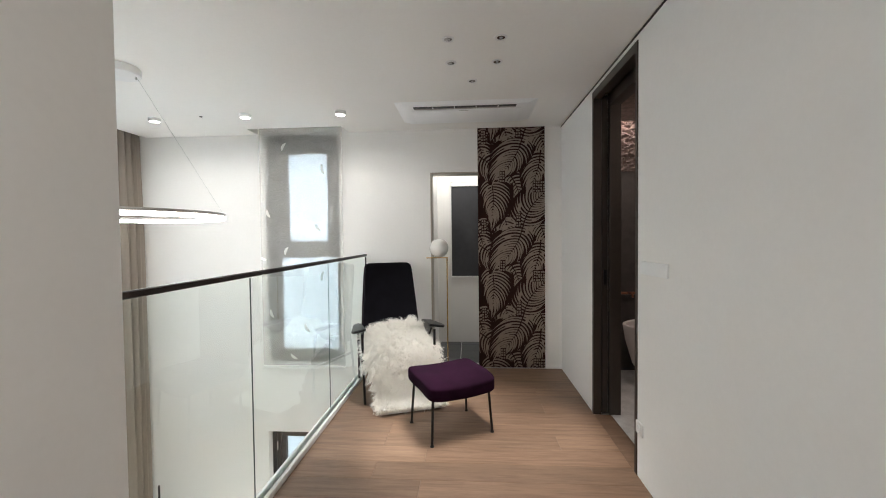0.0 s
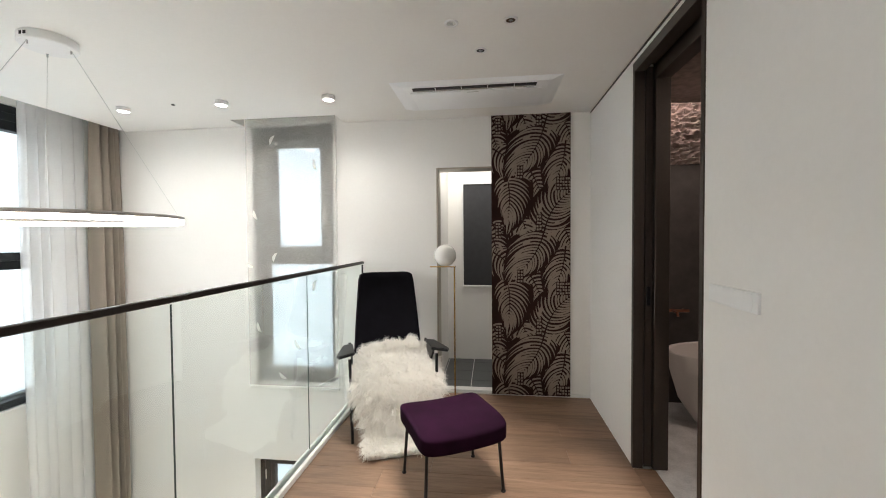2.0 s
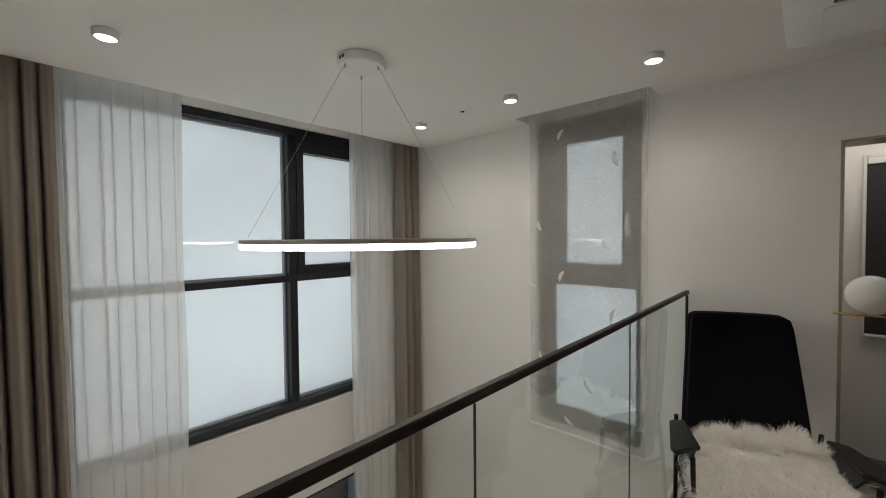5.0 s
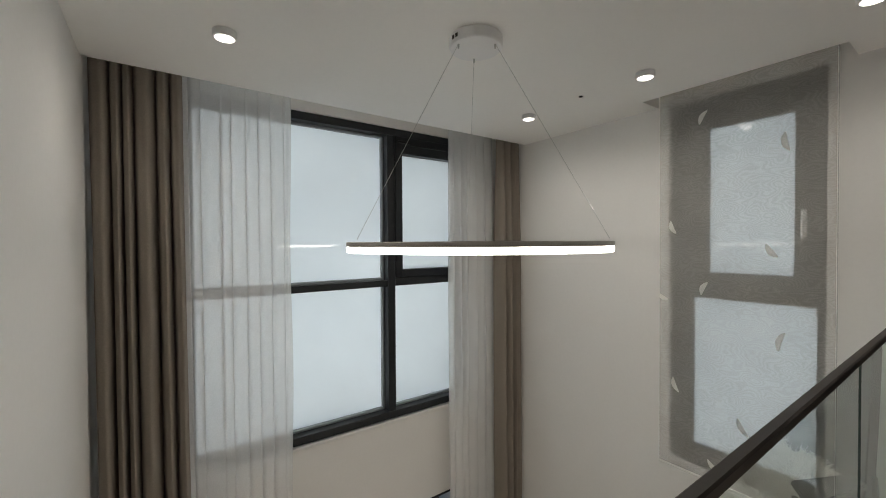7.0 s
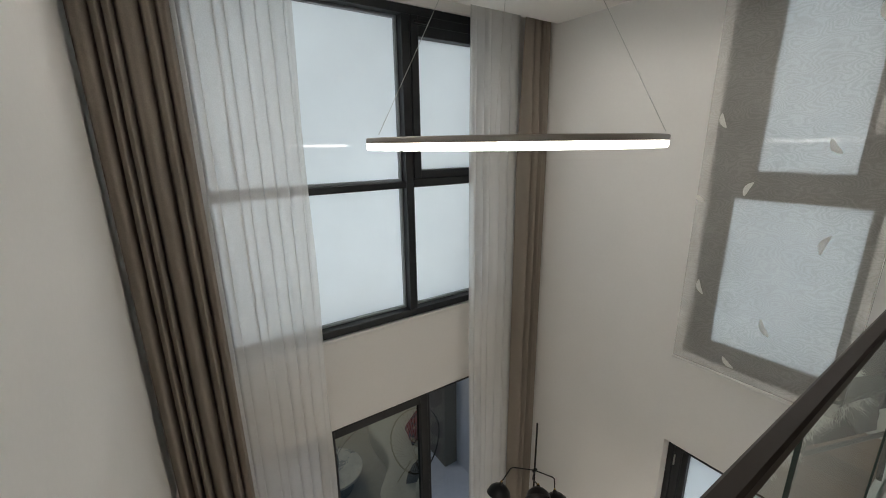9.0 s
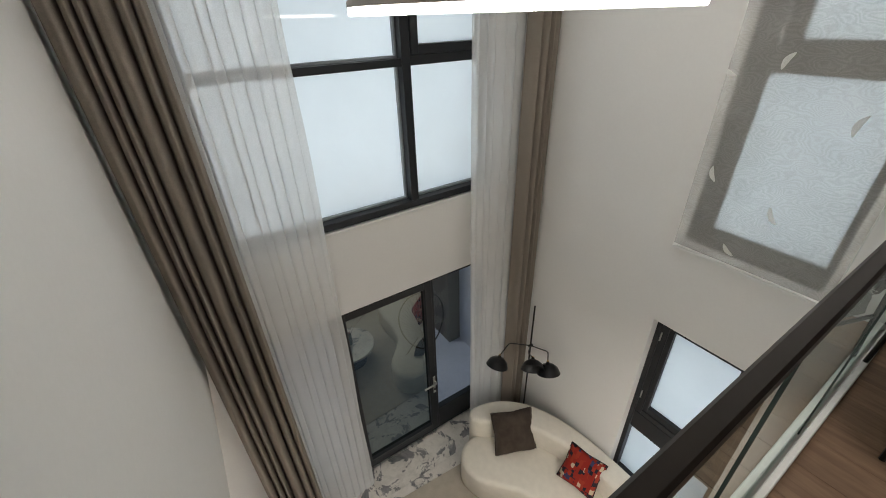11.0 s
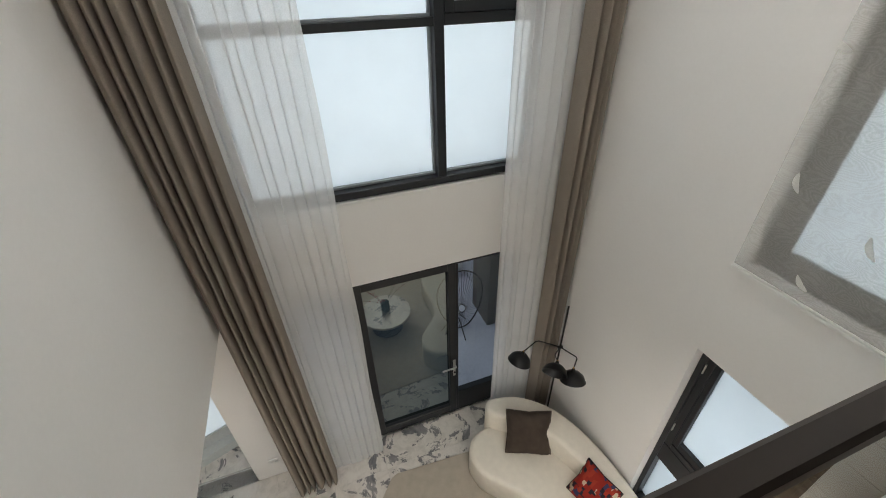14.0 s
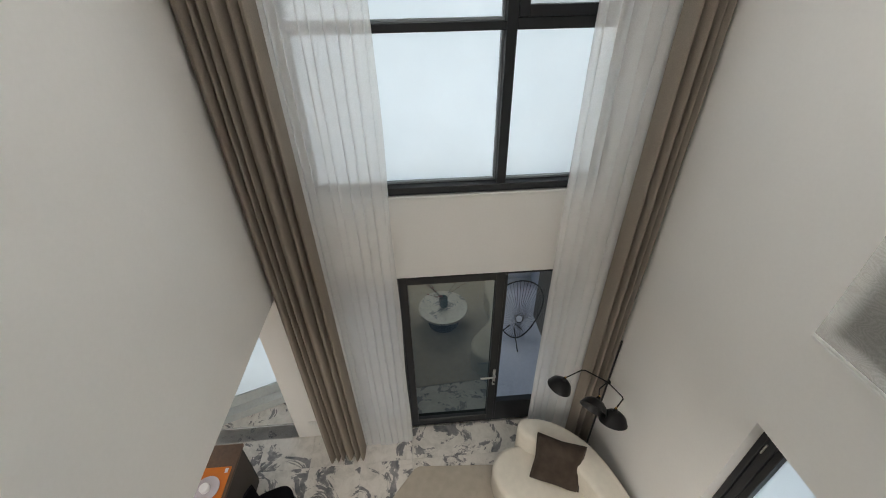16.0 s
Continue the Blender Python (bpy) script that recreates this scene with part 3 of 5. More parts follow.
for ang in (145, 25, 265):
    a = radians(ang)
    d = Vector((math.cos(a), math.sin(a), 0))
    part("wire", cyl(bmesh.new(), d * 0.10 + Vector((0, 0, -0.05)), d * (RR - 0.017) + Vector((0, 0, -0.97)), 0.0012, n=6), M_STEEL, p, "thin steel wire")
    part("wire_grip", cyl(bmesh.new(), d * 0.10 + Vector((0, 0, -0.052)), d * 0.10 + Vector((0, 0, -0.072)), 0.005, 0.004, n=10), M_STEEL, can)


def downlight(m):
    t = thing("downlight", m, "lit white surface-mounted round ceiling downlight", "ceiling light", "downlights over the void")
    part("housing", lathe(bmesh.new(), [(0.0, 0), (0.05, 0), (0.052, -0.003), (0.052, -0.030), (0.049, -0.034), (0.042, -0.034), (0.041, -0.031)], n=40), M_WHITE, t, "white round housing")
    part("lens", lathe(bmesh.new(), [(0.0, -0.031), (0.041, -0.031), (0.0405, -0.0325), (0.0, -0.0325)], n=32), M_LED, t, "glowing lens")
    return t


dl = downlight(pose(*DOWN[0], H))
for q in DOWN[1:]:
    copy_thing(dl, pose(*q, H))
M_CHROME = plain("chrome", (0.75, 0.75, 0.75), 0.12, 1.0, 30, 0.03, 0)
t = thing("spotlight", pose(*SPOTS[0], H), "small recessed ceiling spotlight with a chrome rim", "ceiling light", "recessed spotlights")
part("rim", lathe(bmesh.new(), [(0.026, 0.002), (0.024, -0.004), (0.030, -0.006), (0.037, -0.004), (0.038, 0.0)], n=32), M_WHITE, t, "white rim")
part("reflector", lathe(bmesh.new(), [(0.026, -0.003), (0.021, 0.0), (0.018, -0.0005), (0.0, -0.0005)], n=28), M_CHROME, t, "chrome reflector")
part("bulb", lathe(bmesh.new(), [(0.0, -0.0012), (0.011, -0.0012), (0.011, -0.003), (0.0, -0.0035)], n=20), M_STEEL, t, "dark bulb holder")
for q in SPOTS[1:]:
    copy_thing(t, pose(*q, H))
solo("ceiling_sensor", lathe(bmesh.new(), [(0.0, 0), (0.014, 0), (0.012, -0.006), (0.0, -0.008)], (-2.461, 3.598, H), 16), M_BLACK, "tiny dark sensor on the ceiling", "sensor")

ac = thing("ceiling_air_conditioner", pose(0.045, 3.69, H), "white cassette air conditioner set in the ceiling", "air conditioner")
M_ACW = plain("white_plastic", (0.93, 0.94, 0.95), 0.3, 0, 50, 0.015, 0.01)
bm = bmesh.new()
o = [bm.verts.new(v) for v in ((-0.62, -0.295, 0), (0.62, -0.295, 0), (0.62, 0.295, 0), (-0.62, 0.295, 0))]
i2 = [bm.verts.new(v) for v in ((-0.53, -0.255, -0.028), (0.53, -0.255, -0.028), (0.53, 0.265, -0.028), (-0.53, 0.265, -0.028))]
for k in range(4):
    bm.faces.new((o[k], o[(k + 1) % 4], i2[(k + 1) % 4], i2[k]))
bm.faces.new(i2)
bmesh.ops.bevel(bm, geom=[e for e in bm.edges if all(v in i2 for v in e.verts)], offset=0.008, segments=2, affect="EDGES")
part("panel", bm, M_ACW, ac)
part("outlet", bx(bmesh.new(), -0.46, 0.44, -0.24, -0.185, -0.032, -0.024, 0.002, 1), M_BLACK, ac, "black air outlet")
for k in range(4):
    part("vane_clip", bx(bmesh.new(), -0.29 + 0.19 * k, -0.284 + 0.19 * k, -0.24, -0.185, -0.036, -0.03), M_ACW, ac)
part("flap", bx(bmesh.new(), -0.45, 0.43, -0.200, -0.187, -0.038, -0.030, 0.002, 1), M_RINGBODY, ac, "grey air flap")
part("intake_panel", bx(bmesh.new(), -0.49, 0.49, -0.155, 0.24, -0.036, -0.027, 0.006, 2), M_ACW, ac)
part("badge", bx(bmesh.new(), -0.06, 0.025, -0.142, -0.135, -0.038, -0.035), M_STEEL, ac, "small grey badge")

# dark strip coloured as the shade in the gap between wall and ceiling; skirting
structure("trim_shadow_line", bx(bmesh.new(), XE - 0.008, XE - 0.001, -1.5, YN - 0.003, H - 0.012, H - 0.003), M_BROWNFRAME, "thin dark strip standing in for a shadow gap", "trim")
bm = bmesh.new()
bx(bm, 0.46, XE - 0.002, YN - 0.010, YN - 0.001, 0.002, 0.032, 0.002, 1)
bx(bm, -1.0, -0.37, YN - 0.010, YN - 0.001, 0.002, 0.032, 0.002, 1)
structure("baseboard", bm, M_TRIM, "low white skirting", "skirting")

# ---- bathroom door and bathroom ----
d = thing("door_2", Matrix(), "dark brown sliding pocket door standing open", "door", kind="structure")
y0, y1, z0, z1 = DB
X2 = XE + 0.2
for nm, lims in (("jamb", (XE - 0.006, X2 + 0.004, y0, y0 + 0.03, 0, z1)), ("jamb", (XE - 0.006, XE + 0.056, y1 - 0.035, y1, 0, z1)), ("jamb", (XE + 0.116, X2 + 0.004, y1 - 0.045, y1, 0, z1)),
                 ("header", (XE - 0.006, XE + 0.056, y0 + 0.03, y1 - 0.035, z1 - 0.06, z1)), ("header", (XE + 0.116, X2 + 0.004, y0 + 0.03, y1 - 0.045, z1 - 0.11, z1)), ("track", (XE + 0.056, XE + 0.116, y0 + 0.03, y1 - 0.03, z1 - 0.02, z1))):
    box_part(nm, d, lims, M_BROWNFRAME, bevel=0.002)
leaf = box_part("door_leaf", d, (XE + 0.064, XE + 0.108, y1 - 0.025, y1 + 0.0, 0.008, z1 - 0.03), M_BROWNFRAME, "dark brown sliding leaf in its pocket", 0.002)
box_part("pull", leaf, (XE + 0.074, XE + 0.098, y1 - 0.031, y1 - 0.022, 1.04, 1.16), M_BLACK, "black recessed pull", 0.002)
structure("door_threshold", bx(bmesh.new(), XE + 0.0005, XE + 0.128, y0 + 0.03, y1 - 0.036, -0.03, 0.0), M_OAK, "oak threshold in the bathroom doorway", "threshold")
M_DARKTILE = plain("dark_stone_tile", (0.050, 0.042, 0.038), 0.5, 0, 14, 0.35, 0.2, world_space=True)
M_ROCK = plain("rough_rock", (0.20, 0.15, 0.13), 0.85, 0, 22, 0.5, 1.0, world_space=True)
M_TERR = plain("pale_terrazzo", (0.55, 0.54, 0.53), 0.5, 0, 130, 0.35, 0.1, world_space=True)
structure("bathroom_floor", bx(bmesh.new(), XE + 0.13, 3.2, 1.5, YN - 0.02, -0.06, 0.002), M_TERR, "pale grey terrazzo bathroom floor", "floor")
bm = bmesh.new()
bx(bm, 3.1, 3.2, 1.5, YN, 0, 2.8)
bx(bm, XE + 0.2, 3.2, 1.4, 1.5, 0, 2.8)
structure("bathroom_wall", bm, M_DARKTILE, "dark stone tiled bathroom wall", "wall")
bm = bx(bmesh.new(), XE + 0.2, 3.2, 1.5, 4.02, 2.56, 2.8)
structure("bathroom_ceiling", bm, M_ROCK, "dim bathroom ceiling", "ceiling")
bt = structure("bathroom_tiling", bx(bmesh.new(), XE + 0.2, 3.1, YN - 0.012, YN - 0.002, 0, 2.1), M_BLACK, "dark stone tiles on the bathroom wall", "tiling")
tme = bake("wall_tile", bx(bmesh.new(), 0.002, 1.198, -0.024, -0.012, 0.002, 0.748, 0.002, 1), M_DARKTILE, 0)
for i in range(2):
    for k in range(3):
        ob = new("wall_tile", tme)
        ob.parent, ob.location = bt, (1.258 + 1.2 * (i % 2), YN, -0.12 + 0.74 * k)
bm = bmesh.new()
nx, nz = 150, 56
grid = [[bm.verts.new((1.256 + 1.84 * i / nx, YN - 0.04 - 0.045 * noise.fractal(Vector((i * 0.24, 3, k * 0.30)), 0.6, 2.1, 6), 2.1 + 0.55 * k / nz)) for k in range(nz + 1)] for i in range(nx + 1)]
for i in range(nx):
    for k in range(nz):
        bm.faces.new((grid[i][k], grid[i + 1][k], grid[i + 1][k + 1], grid[i][k + 1]))
structure("rock_wall", bm, M_ROCK, "rough natural stone band lit from above", "wall", smooth=60)
structure("cove_light", bx(bmesh.new(), XE + 0.2, 3.1, 4.03, 4.07, 2.62, 2.65), M_COVE, "warm strip light in a cove", "strip light")
tub = thing("bathtub", pose(2.20, 3.84, 0.002), "pale freestanding oval bathtub on terrazzo floor", "bathtub")
M_TUB = plain("tub_enamel", (0.70, 0.65, 0.61), 0.35, 0, 40, 0.03, 0.02)
bm = bmesh.new()
lathe(bm, [(0.0, 0.0), (0.30, 0.0), (0.36, 0.03), (0.45, 0.2), (0.50, 0.42), (0.52, 0.57), (0.515, 0.58), (0.50, 0.57), (0.47, 0.4), (0.40, 0.16), (0.3, 0.12), (0.0, 0.11)], n=48)
for v in bm.verts:
    v.co.x *= 1.28
    v.co.y *= 0.66
part("basin", bm, M_TUB, tub)
M_COPPER = plain("copper", (0.30, 0.13, 0.08), 0.3, 1.0, 40, 0.08, 0.02)
f = thing("bath_mixer", pose(1.72, YN - 0.024, 0.83), "copper wall-mounted bath mixer", "tap")
part("mixer_bar", tube(bmesh.new(), [(-0.14, -0.05, 0), (0.14, -0.05, 0)], 0.014), M_COPPER, f)
for k in (-0.11, 0.11):
    part("stub", tube(bmesh.new(), [(k, 0, 0.0), (k, -0.05, 0.0)], 0.012), M_COPPER, f)
part("spout", tube(bmesh.new(), [(0, -0.05, 0), (0, -0.16, 0.0), (0, -0.17, -0.03)], 0.010), M_COPPER, f)

# ---- switch plate and socket on the corridor wall ----
s = thing("light_switch", pose(XE, 2.15, 1.244), "wide flat white light switch plate", "switch")
part("plate", bx(bmesh.new(), -0.011, 0, -0.152, 0.152, -0.036, 0.036, 0.002, 2), M_WHITE, s)
part("rocker", bx(bmesh.new(), -0.0128, -0.010, -0.128, 0.146, -0.030, 0.030, 0.0015, 1), M_WHITE, s)
s = thing("wall_socket", pose(XE, 2.318, 0.30), "white wall socket beside the bathroom door", "socket")
part("plate", bx(bmesh.new(), -0.010, 0, -0.045, 0.045, -0.036, 0.036, 0.003, 2), M_TRIM, s)
part("socket_ring", lathe(bmesh.new(), [(0.022, 0.0), (0.022, 0.003), (0.019, 0.003), (0.018, -0.006), (0.0, -0.006)], n=28, m=Matrix.Translation((-0.011, 0, 0)) @ Matrix.Rotation(radians(-90), 4, "Y")), M_WHITE, s)

# ---- back room behind the doorway ----
bm = bmesh.new()
bx(bm, -0.46, -0.36, YN + 0.18, 5.38, -0.1, 2.6)
bx(bm, 1.0, 1.1, YN + 0.18, 5.38, -0.1, 2.6)
structure("back_room_wall", bm, M_WALL, "white side walls of the back room", "wall")
structure("back_room_end_wall", slab((-0.46, 5.38, -0.1), (1.1, 5.5, 2.6), [], 1), M_WALL, "white end wall of the back room", "wall")
structure("back_room_ceiling", bx(bmesh.new(), -0.46, 1.1, YN + 0.18, 5.5, 2.55, 2.6), M_CEIL, "white back room ceiling", "ceiling")
M_GREYTILE = plain("grey_floor_tile", (0.085, 0.088, 0.09), 0.45, 0, 40, 0.2, 0.1, world_space=True)
bf = structure("back_room_floor", bx(bmesh.new(), -0.46, 1.1, YN + 0.05, 5.4, -0.1, -0.012), M_TRIM, "dark grey tiled floor with pale joints", "floor")
gme = bake("floor_tile", bx(bmesh.new(), 0.004, 0.296, 0.004, 0.296, -0.012, -0.002, 0.001, 1), M_GREYTILE, 0)
for i in range(-2, 4):
    for k in range(4):
        ob = new("floor_tile", gme)
        ob.parent, ob.location = bf, (-0.045 + 0.3 * i, 4.18 + 0.3 * (k + 0.55), 0)
structure("threshold", bx(bmesh.new(), DW[0], DW[1], YN - 0.004, YN + 0.06, -0.012, 0.014, 0.003, 1), M_STEEL, "brushed metal door threshold", "threshold")
bm = bmesh.new()
bx(bm, DW[0] - 0.012, DW[0] + 0.004, YN - 0.006, YN + 0.182, 0, DW[3] + 0.01, 0.002, 1)
bx(bm, DW[0] + 0.004, DW[1], YN - 0.006, YN + 0.182, DW[3] - 0.004, DW[3] + 0.01, 0.002, 1)
structure("trim_doorway", bm, plain("champagne_metal", (0.42, 0.38, 0.32), 0.4, 0.7, 60, 0.05, 0.02), "thin metal lining of the doorway", "trim")
w = window("window_5", "back room window covered by a dark grey roller blind")
bar_frame("window_frame", w, -0.19, 0.78, 0.885, 2.19, 0.02, 5.34, 5.379, 1, M_TRIM, "white window frame")
box_part("blind_cassette", w, (-0.168, 0.758, 5.335, 5.378, 2.12, 2.168), M_TRIM, "white blind cassette")
bm = bmesh.new()
bx(bm, -0.168, 0.758, 5.352, 5.36, 0.907, 2.12)
part("roller_blind", bm, plain("dark_blind_cloth", (0.035, 0.035, 0.038), 0.85, 0, 300, 0.15, 0.15), w, "dark grey roller blind")

# ---- wallpapered panel ----
M_WPD = plain("dark_brown_print", (0.026, 0.011, 0.009), 0.85, 0, 160, 0.2, 0.08, spec=0.12)
M_WPL = plain("taupe_print", (0.25, 0.20, 0.162), 0.85, 0, 200, 0.12, 0.08, spec=0.12)
WX0, WX1 = 0.165, 0.876
wp = thing("wallpaper_panel", pose(0, YN - 0.001, 0), "full-height panel papered with taupe palm leaves on dark brown", "wall panel")
part("board", bx(bmesh.new(), WX0, WX1, -0.014, 0, 0.012, H - 0.001), M_WPD, wp, "dark brown backing paper")


def clip(poly, x0, x1, z0, z1):
    for ax, lim, sign in ((0, x0, 1), (0, x1, -1), (1, z0, 1), (1, z1, -1)):
        out = []
        for a, c in zip(poly, poly[1:] + poly[:1]):
            ia, ic = sign * (a[ax] - lim) >= 0, sign * (c[ax] - lim) >= 0
            if ia:
                out.append(a)
            if ia != ic:
                k = (lim - a[ax]) / (c[ax] - a[ax])
                out.append((a[0] + k * (c[0] - a[0]), a[1] + k * (c[1] - a[1])))
        poly = out
        if len(poly) < 3:
            return []
    return poly


lbm, dbm = bmesh.new(), bmesh.new()


def printed(bm, poly, depth):
    poly = clip(poly, WX0 + 0.001, WX1 - 0.001, 0.014, H - 0.003)
    if poly:
        try:
            bm.faces.new([bm.verts.new((x, -0.0142 - depth, z)) for x, z in poly])
        except ValueError:
            pass


def palm_leaf(u0, v0, u1, v1, left, right, bend, depth, top, r):
    """One printed palm leaf from stalk to tip: taupe leaflets that spring from a dark rib and curl forward,
    with dark slits between them; left and right are the reach of its two sides."""
    xa, za, xb, zb = WX0 + u0, top - v0, WX0 + u1 + 0.08 * (u1 - u0), top - v1 - 0.08 * (v1 - v0)
    left, right = 1.2 * left, 1.2 * right
    length, ang = math.hypot(xb - xa, zb - za), math.atan2(zb - za, xb - xa)

    def rib(t):
        off = bend * length * math.sin(math.pi * min(1, max(0, t)))
        slope = math.atan(bend * math.pi * math.cos(math.pi * t))
        return (xa + (xb - xa) * t - off * math.sin(ang), za + (zb - za) * t + off * math.cos(ang), ang + slope)

    def reach(t):
        return 0.72 + 0.28 * math.sin(math.pi * min(1, 0.25 + 0.72 * t))

    def spine(t, side, long, q):
        """A point on a leaflet's middle line, at share q of its reach."""
        px, pz, a = rib(t)
        lean = radians(100 - 58 * max(0, t))
        d = a + side * (lean - 0.62 * q)
        return px + long * q * math.cos(d), pz + long * q * math.sin(d), d

    for side, wide in ((1, left), (-1, right)):
        shade = [rib(0.0)[:2]]
        for k in range(13):
            t = k / 12
            shade.append(spine(t, side, wide * reach(t) * 1.06 + 0.008, 1.0)[:2])
        shade += [rib(1 - k / 8)[:2] for k in range(8)]
        printed(dbm, shade, depth)
    n = max(6, int(length / 0.029))
    pitch = length / n
    for side, wide in ((1, left), (-1, right)):
        for k in range(n + 2):
            t = (k + 0.5 + r.uniform(-0.12, 0.12)) / n
            long = wide * reach(t) * r.uniform(0.86, 1.08)
            fat = pitch * r.uniform(0.30, 0.39)
            up, dn = [], []
            for j_ in range(8):
                q = 0.012 + 0.988 * j_ / 7
                cx, cz, d = spine(t, side, long, q)
                w = fat * (0.86 - 0.18 * abs(q - 0.3) if q < 0.62 else 0.80 * max(0.0, (1 - q) / 0.38) ** 0.7) * r.uniform(0.93, 1.07)
                up.append((cx - w * math.sin(d), cz + w * math.cos(d)))
                dn.append((cx + w * math.sin(d), cz - w * math.cos(d)))
            printed(lbm, up + dn[:-1][::-1], depth + 0.0001)
            # leaflets grow together in patches
            if r.random() < 0.3 and k < n:
                q0 = r.uniform(0.15, 0.5)
                web = [spine(t, side, long, q0)[:2], spine(t, side, long, q0 + 0.2)[:2],
                       spine(t + 1 / n, side, long, q0 + 0.2)[:2], spine(t + 1 / n, side, long, q0)[:2]]
                printed(lbm, web, depth + 0.00012)
    up, dn = [], []
    for k in range(9):
        px, pz, a = rib(-0.04 + 1.0 * k / 8)
        tw = 0.0068 * (1.12 - k / 8)
        up.append((px - tw * math.sin(a), pz + tw * math.cos(a)))
        dn.append((px + tw * math.sin(a), pz - tw * math.cos(a)))
    printed(dbm, up + dn[::-1], depth + 0.0003)


# stalk, tip, reach to either side and bend of each leaf of the printed repeat
REPEAT = 0.955
motif = [(0.00, 0.98, 0.09, 1.22, 0.13, 0.10, 0.05), (-0.02, 0.12, 0.06, 0.36, 0.12, 0.1, 0.05), (0.43, 0.86, 0.50, 1.08, 0.14, 0.16, 0.05), (0.68, 0.50, 0.70, 0.74, 0.10, 0.16, 0.0),
         (0.02, 0.31, 0.20, 0.51, 0.12, 0.19, 0.10), (0.604, 0.0, 0.71, 0.25, 0.12, 0.21, 0.06), (0.206, 0.85, 0.32, 1.10, 0.17, 0.19, 0.06), (0.321, 0.47, 0.455, 0.79, 0.16, 0.13, 0.06),
         (0.474, 1.07, 0.72, 0.71, 0.19, 0.20, 0.10), (0.665, 0.26, 0.60, 0.55, 0.13, 0.20, 0.05), (0.138, 0.545, 0.155, 0.87, 0.20, 0.15, 0.05), (0.48, 0.095, 0.32, 0.41, 0.15, 0.27, 0.07)]
for rep in range(-1, 3):
    rr = random.Random(7)
    up0 = H - rep * REPEAT
    for i, (ua, va, ub, vb, wl, wr, bend) in enumerate(motif):
        palm_leaf(ua, va, ub, vb, wl, wr, bend, i * 0.0004, up0, rr)
    for mx, mz, nx, nz in ((0.04, 0.17, 2, 5), (0.24, 0.58, 2, 4), (0.59, 0.69, 5, 4), (0.41, 1.06, 2, 5)):
        printed(dbm, [(WX0 + mx - .008, up0 - mz - .008), (WX0 + mx + nx * .025, up0 - mz - .006), (WX0 + mx + nx * .025, up0 - mz + nz * .029), (WX0 + mx - .006, up0 - mz + nz * .029)], 0.0052)
        for i in range(nx):
            for k in range(nz):
                cx, cz = WX0 + mx + 0.025 * i + rr.uniform(-.003, .003), up0 - mz + 0.029 * k + rr.uniform(-.003, .003)
                printed(lbm, [(cx, cz), (cx + 0.017, cz + 0.002), (cx + 0.016, cz + 0.020), (cx - 0.001, cz + 0.019)], 0.0053)
part("leaf_shade", dbm, M_WPD, wp, "dark brown leaf veins and outlines", smooth=0)
part("leaf_print", lbm, M_WPL, wp, "taupe printed leaf blades", smooth=0)


# ---- lounge chair, footstool, sheepskin, floor lamp ----
def pillow(bm, w, d, h, m, power=4.0, n=14, sag=0.0, dent=0.0):
    """A soft block: a rounded box that swells in its middle."""
    bmesh.ops.create_cube(bm, size=2.0)
    vs = bm.verts[-8:]
    es = list({e for v in vs for e in v.link_edges})
    bmesh.ops.subdivide_edges(bm, edges=es, cuts=n, use_grid_fill=True)
    for v in bm.verts:
        x, y, z = v.co
        r = (abs(x) ** power + abs(y) ** power + abs(z) ** power) ** (1 / power)
        x, y, z = x / r, y / r, z / r
        v.co = m @ Vector((x * w / 2, y * d / 2, z * h / 2 + sag * (x * x) - dent * (1 - x * x) * (1 - y * y) * (1 if z > 0 else 0)))
    return bm


def velvet(name, base, sheen=0.14):
    m, nt, b = material(name, 0.9, 0, base, 0.1)
    b.inputs["Sheen Weight"].default_value = sheen
    b.inputs["Sheen Roughness"].default_value = 0.4
    b.inputs["Sheen Tint"].default_value = (*[min(1, c * 5 + 0.05) for c in base], 1)
    n1 = node(nt, "ShaderNodeTexNoise", Scale=9.0, Detail=4.0)
    n2 = node(nt, "ShaderNodeTexNoise", Scale=240.0, Detail=2.0)
    co = coords(nt, world_space=False)
    nt.links.new(co, n1.inputs["Vector"])
    nt.links.new(co, n2.inputs["Vector"])
    nt.links.new(ramp(nt, n1.outputs[0], [(0.3, tuple(c * 0.75 for c in base)), (0.7, tuple(c * 1.25 for c in base))]), b.inputs["Base Color"])
    bump(nt, b, n2.outputs[0], 0.15, 0.002)
    return m


M_PURPLE = velvet("purple_velvet", (0.0125, 0.0017, 0.0095), 0.02)
M_BLACKVELVET = velvet("black_velvet", (0.0045, 0.004, 0.006))
chair = thing("lounge_chair", pose(-0.65, 3.67, 0.0, 0, 0, 20), "high-backed black velvet lounge chair with thin black legs", "armchair")
# in the chair's own axes x is its right and -y its front
leg = lambda x, y, x2, y2, z: tube(bmesh.new(), [(x, y, 0.0), (x2, y2, z)], 0.011, 10)
for x in (-0.31, 0.31):
    for y, y2, z in ((-0.30, -0.27, 0.60), (0.30, 0.20, 0.60)):
        part("leg", leg(x, y, x * 1.04, y2, z), M_BLACK, chair, "thin black metal leg")
for x in (-0.31, 0.31):
    part("seat_rail", tube(bmesh.new(), [(x, -0.29, 0.30), (x, 0.27, 0.30)], 0.010), M_BLACK, chair)
part("cross_rail", tube(bmesh.new(), [(-0.31, -0.26, 0.30), (0.31, -0.26, 0.30)], 0.010), M_BLACK, chair)
part("seat", pillow(bmesh.new(), 0.60, 0.60, 0.13, Matrix.Translation((0, -0.01, 0.355)), 5), M_BLACKVELVET, chair, "black velvet seat")
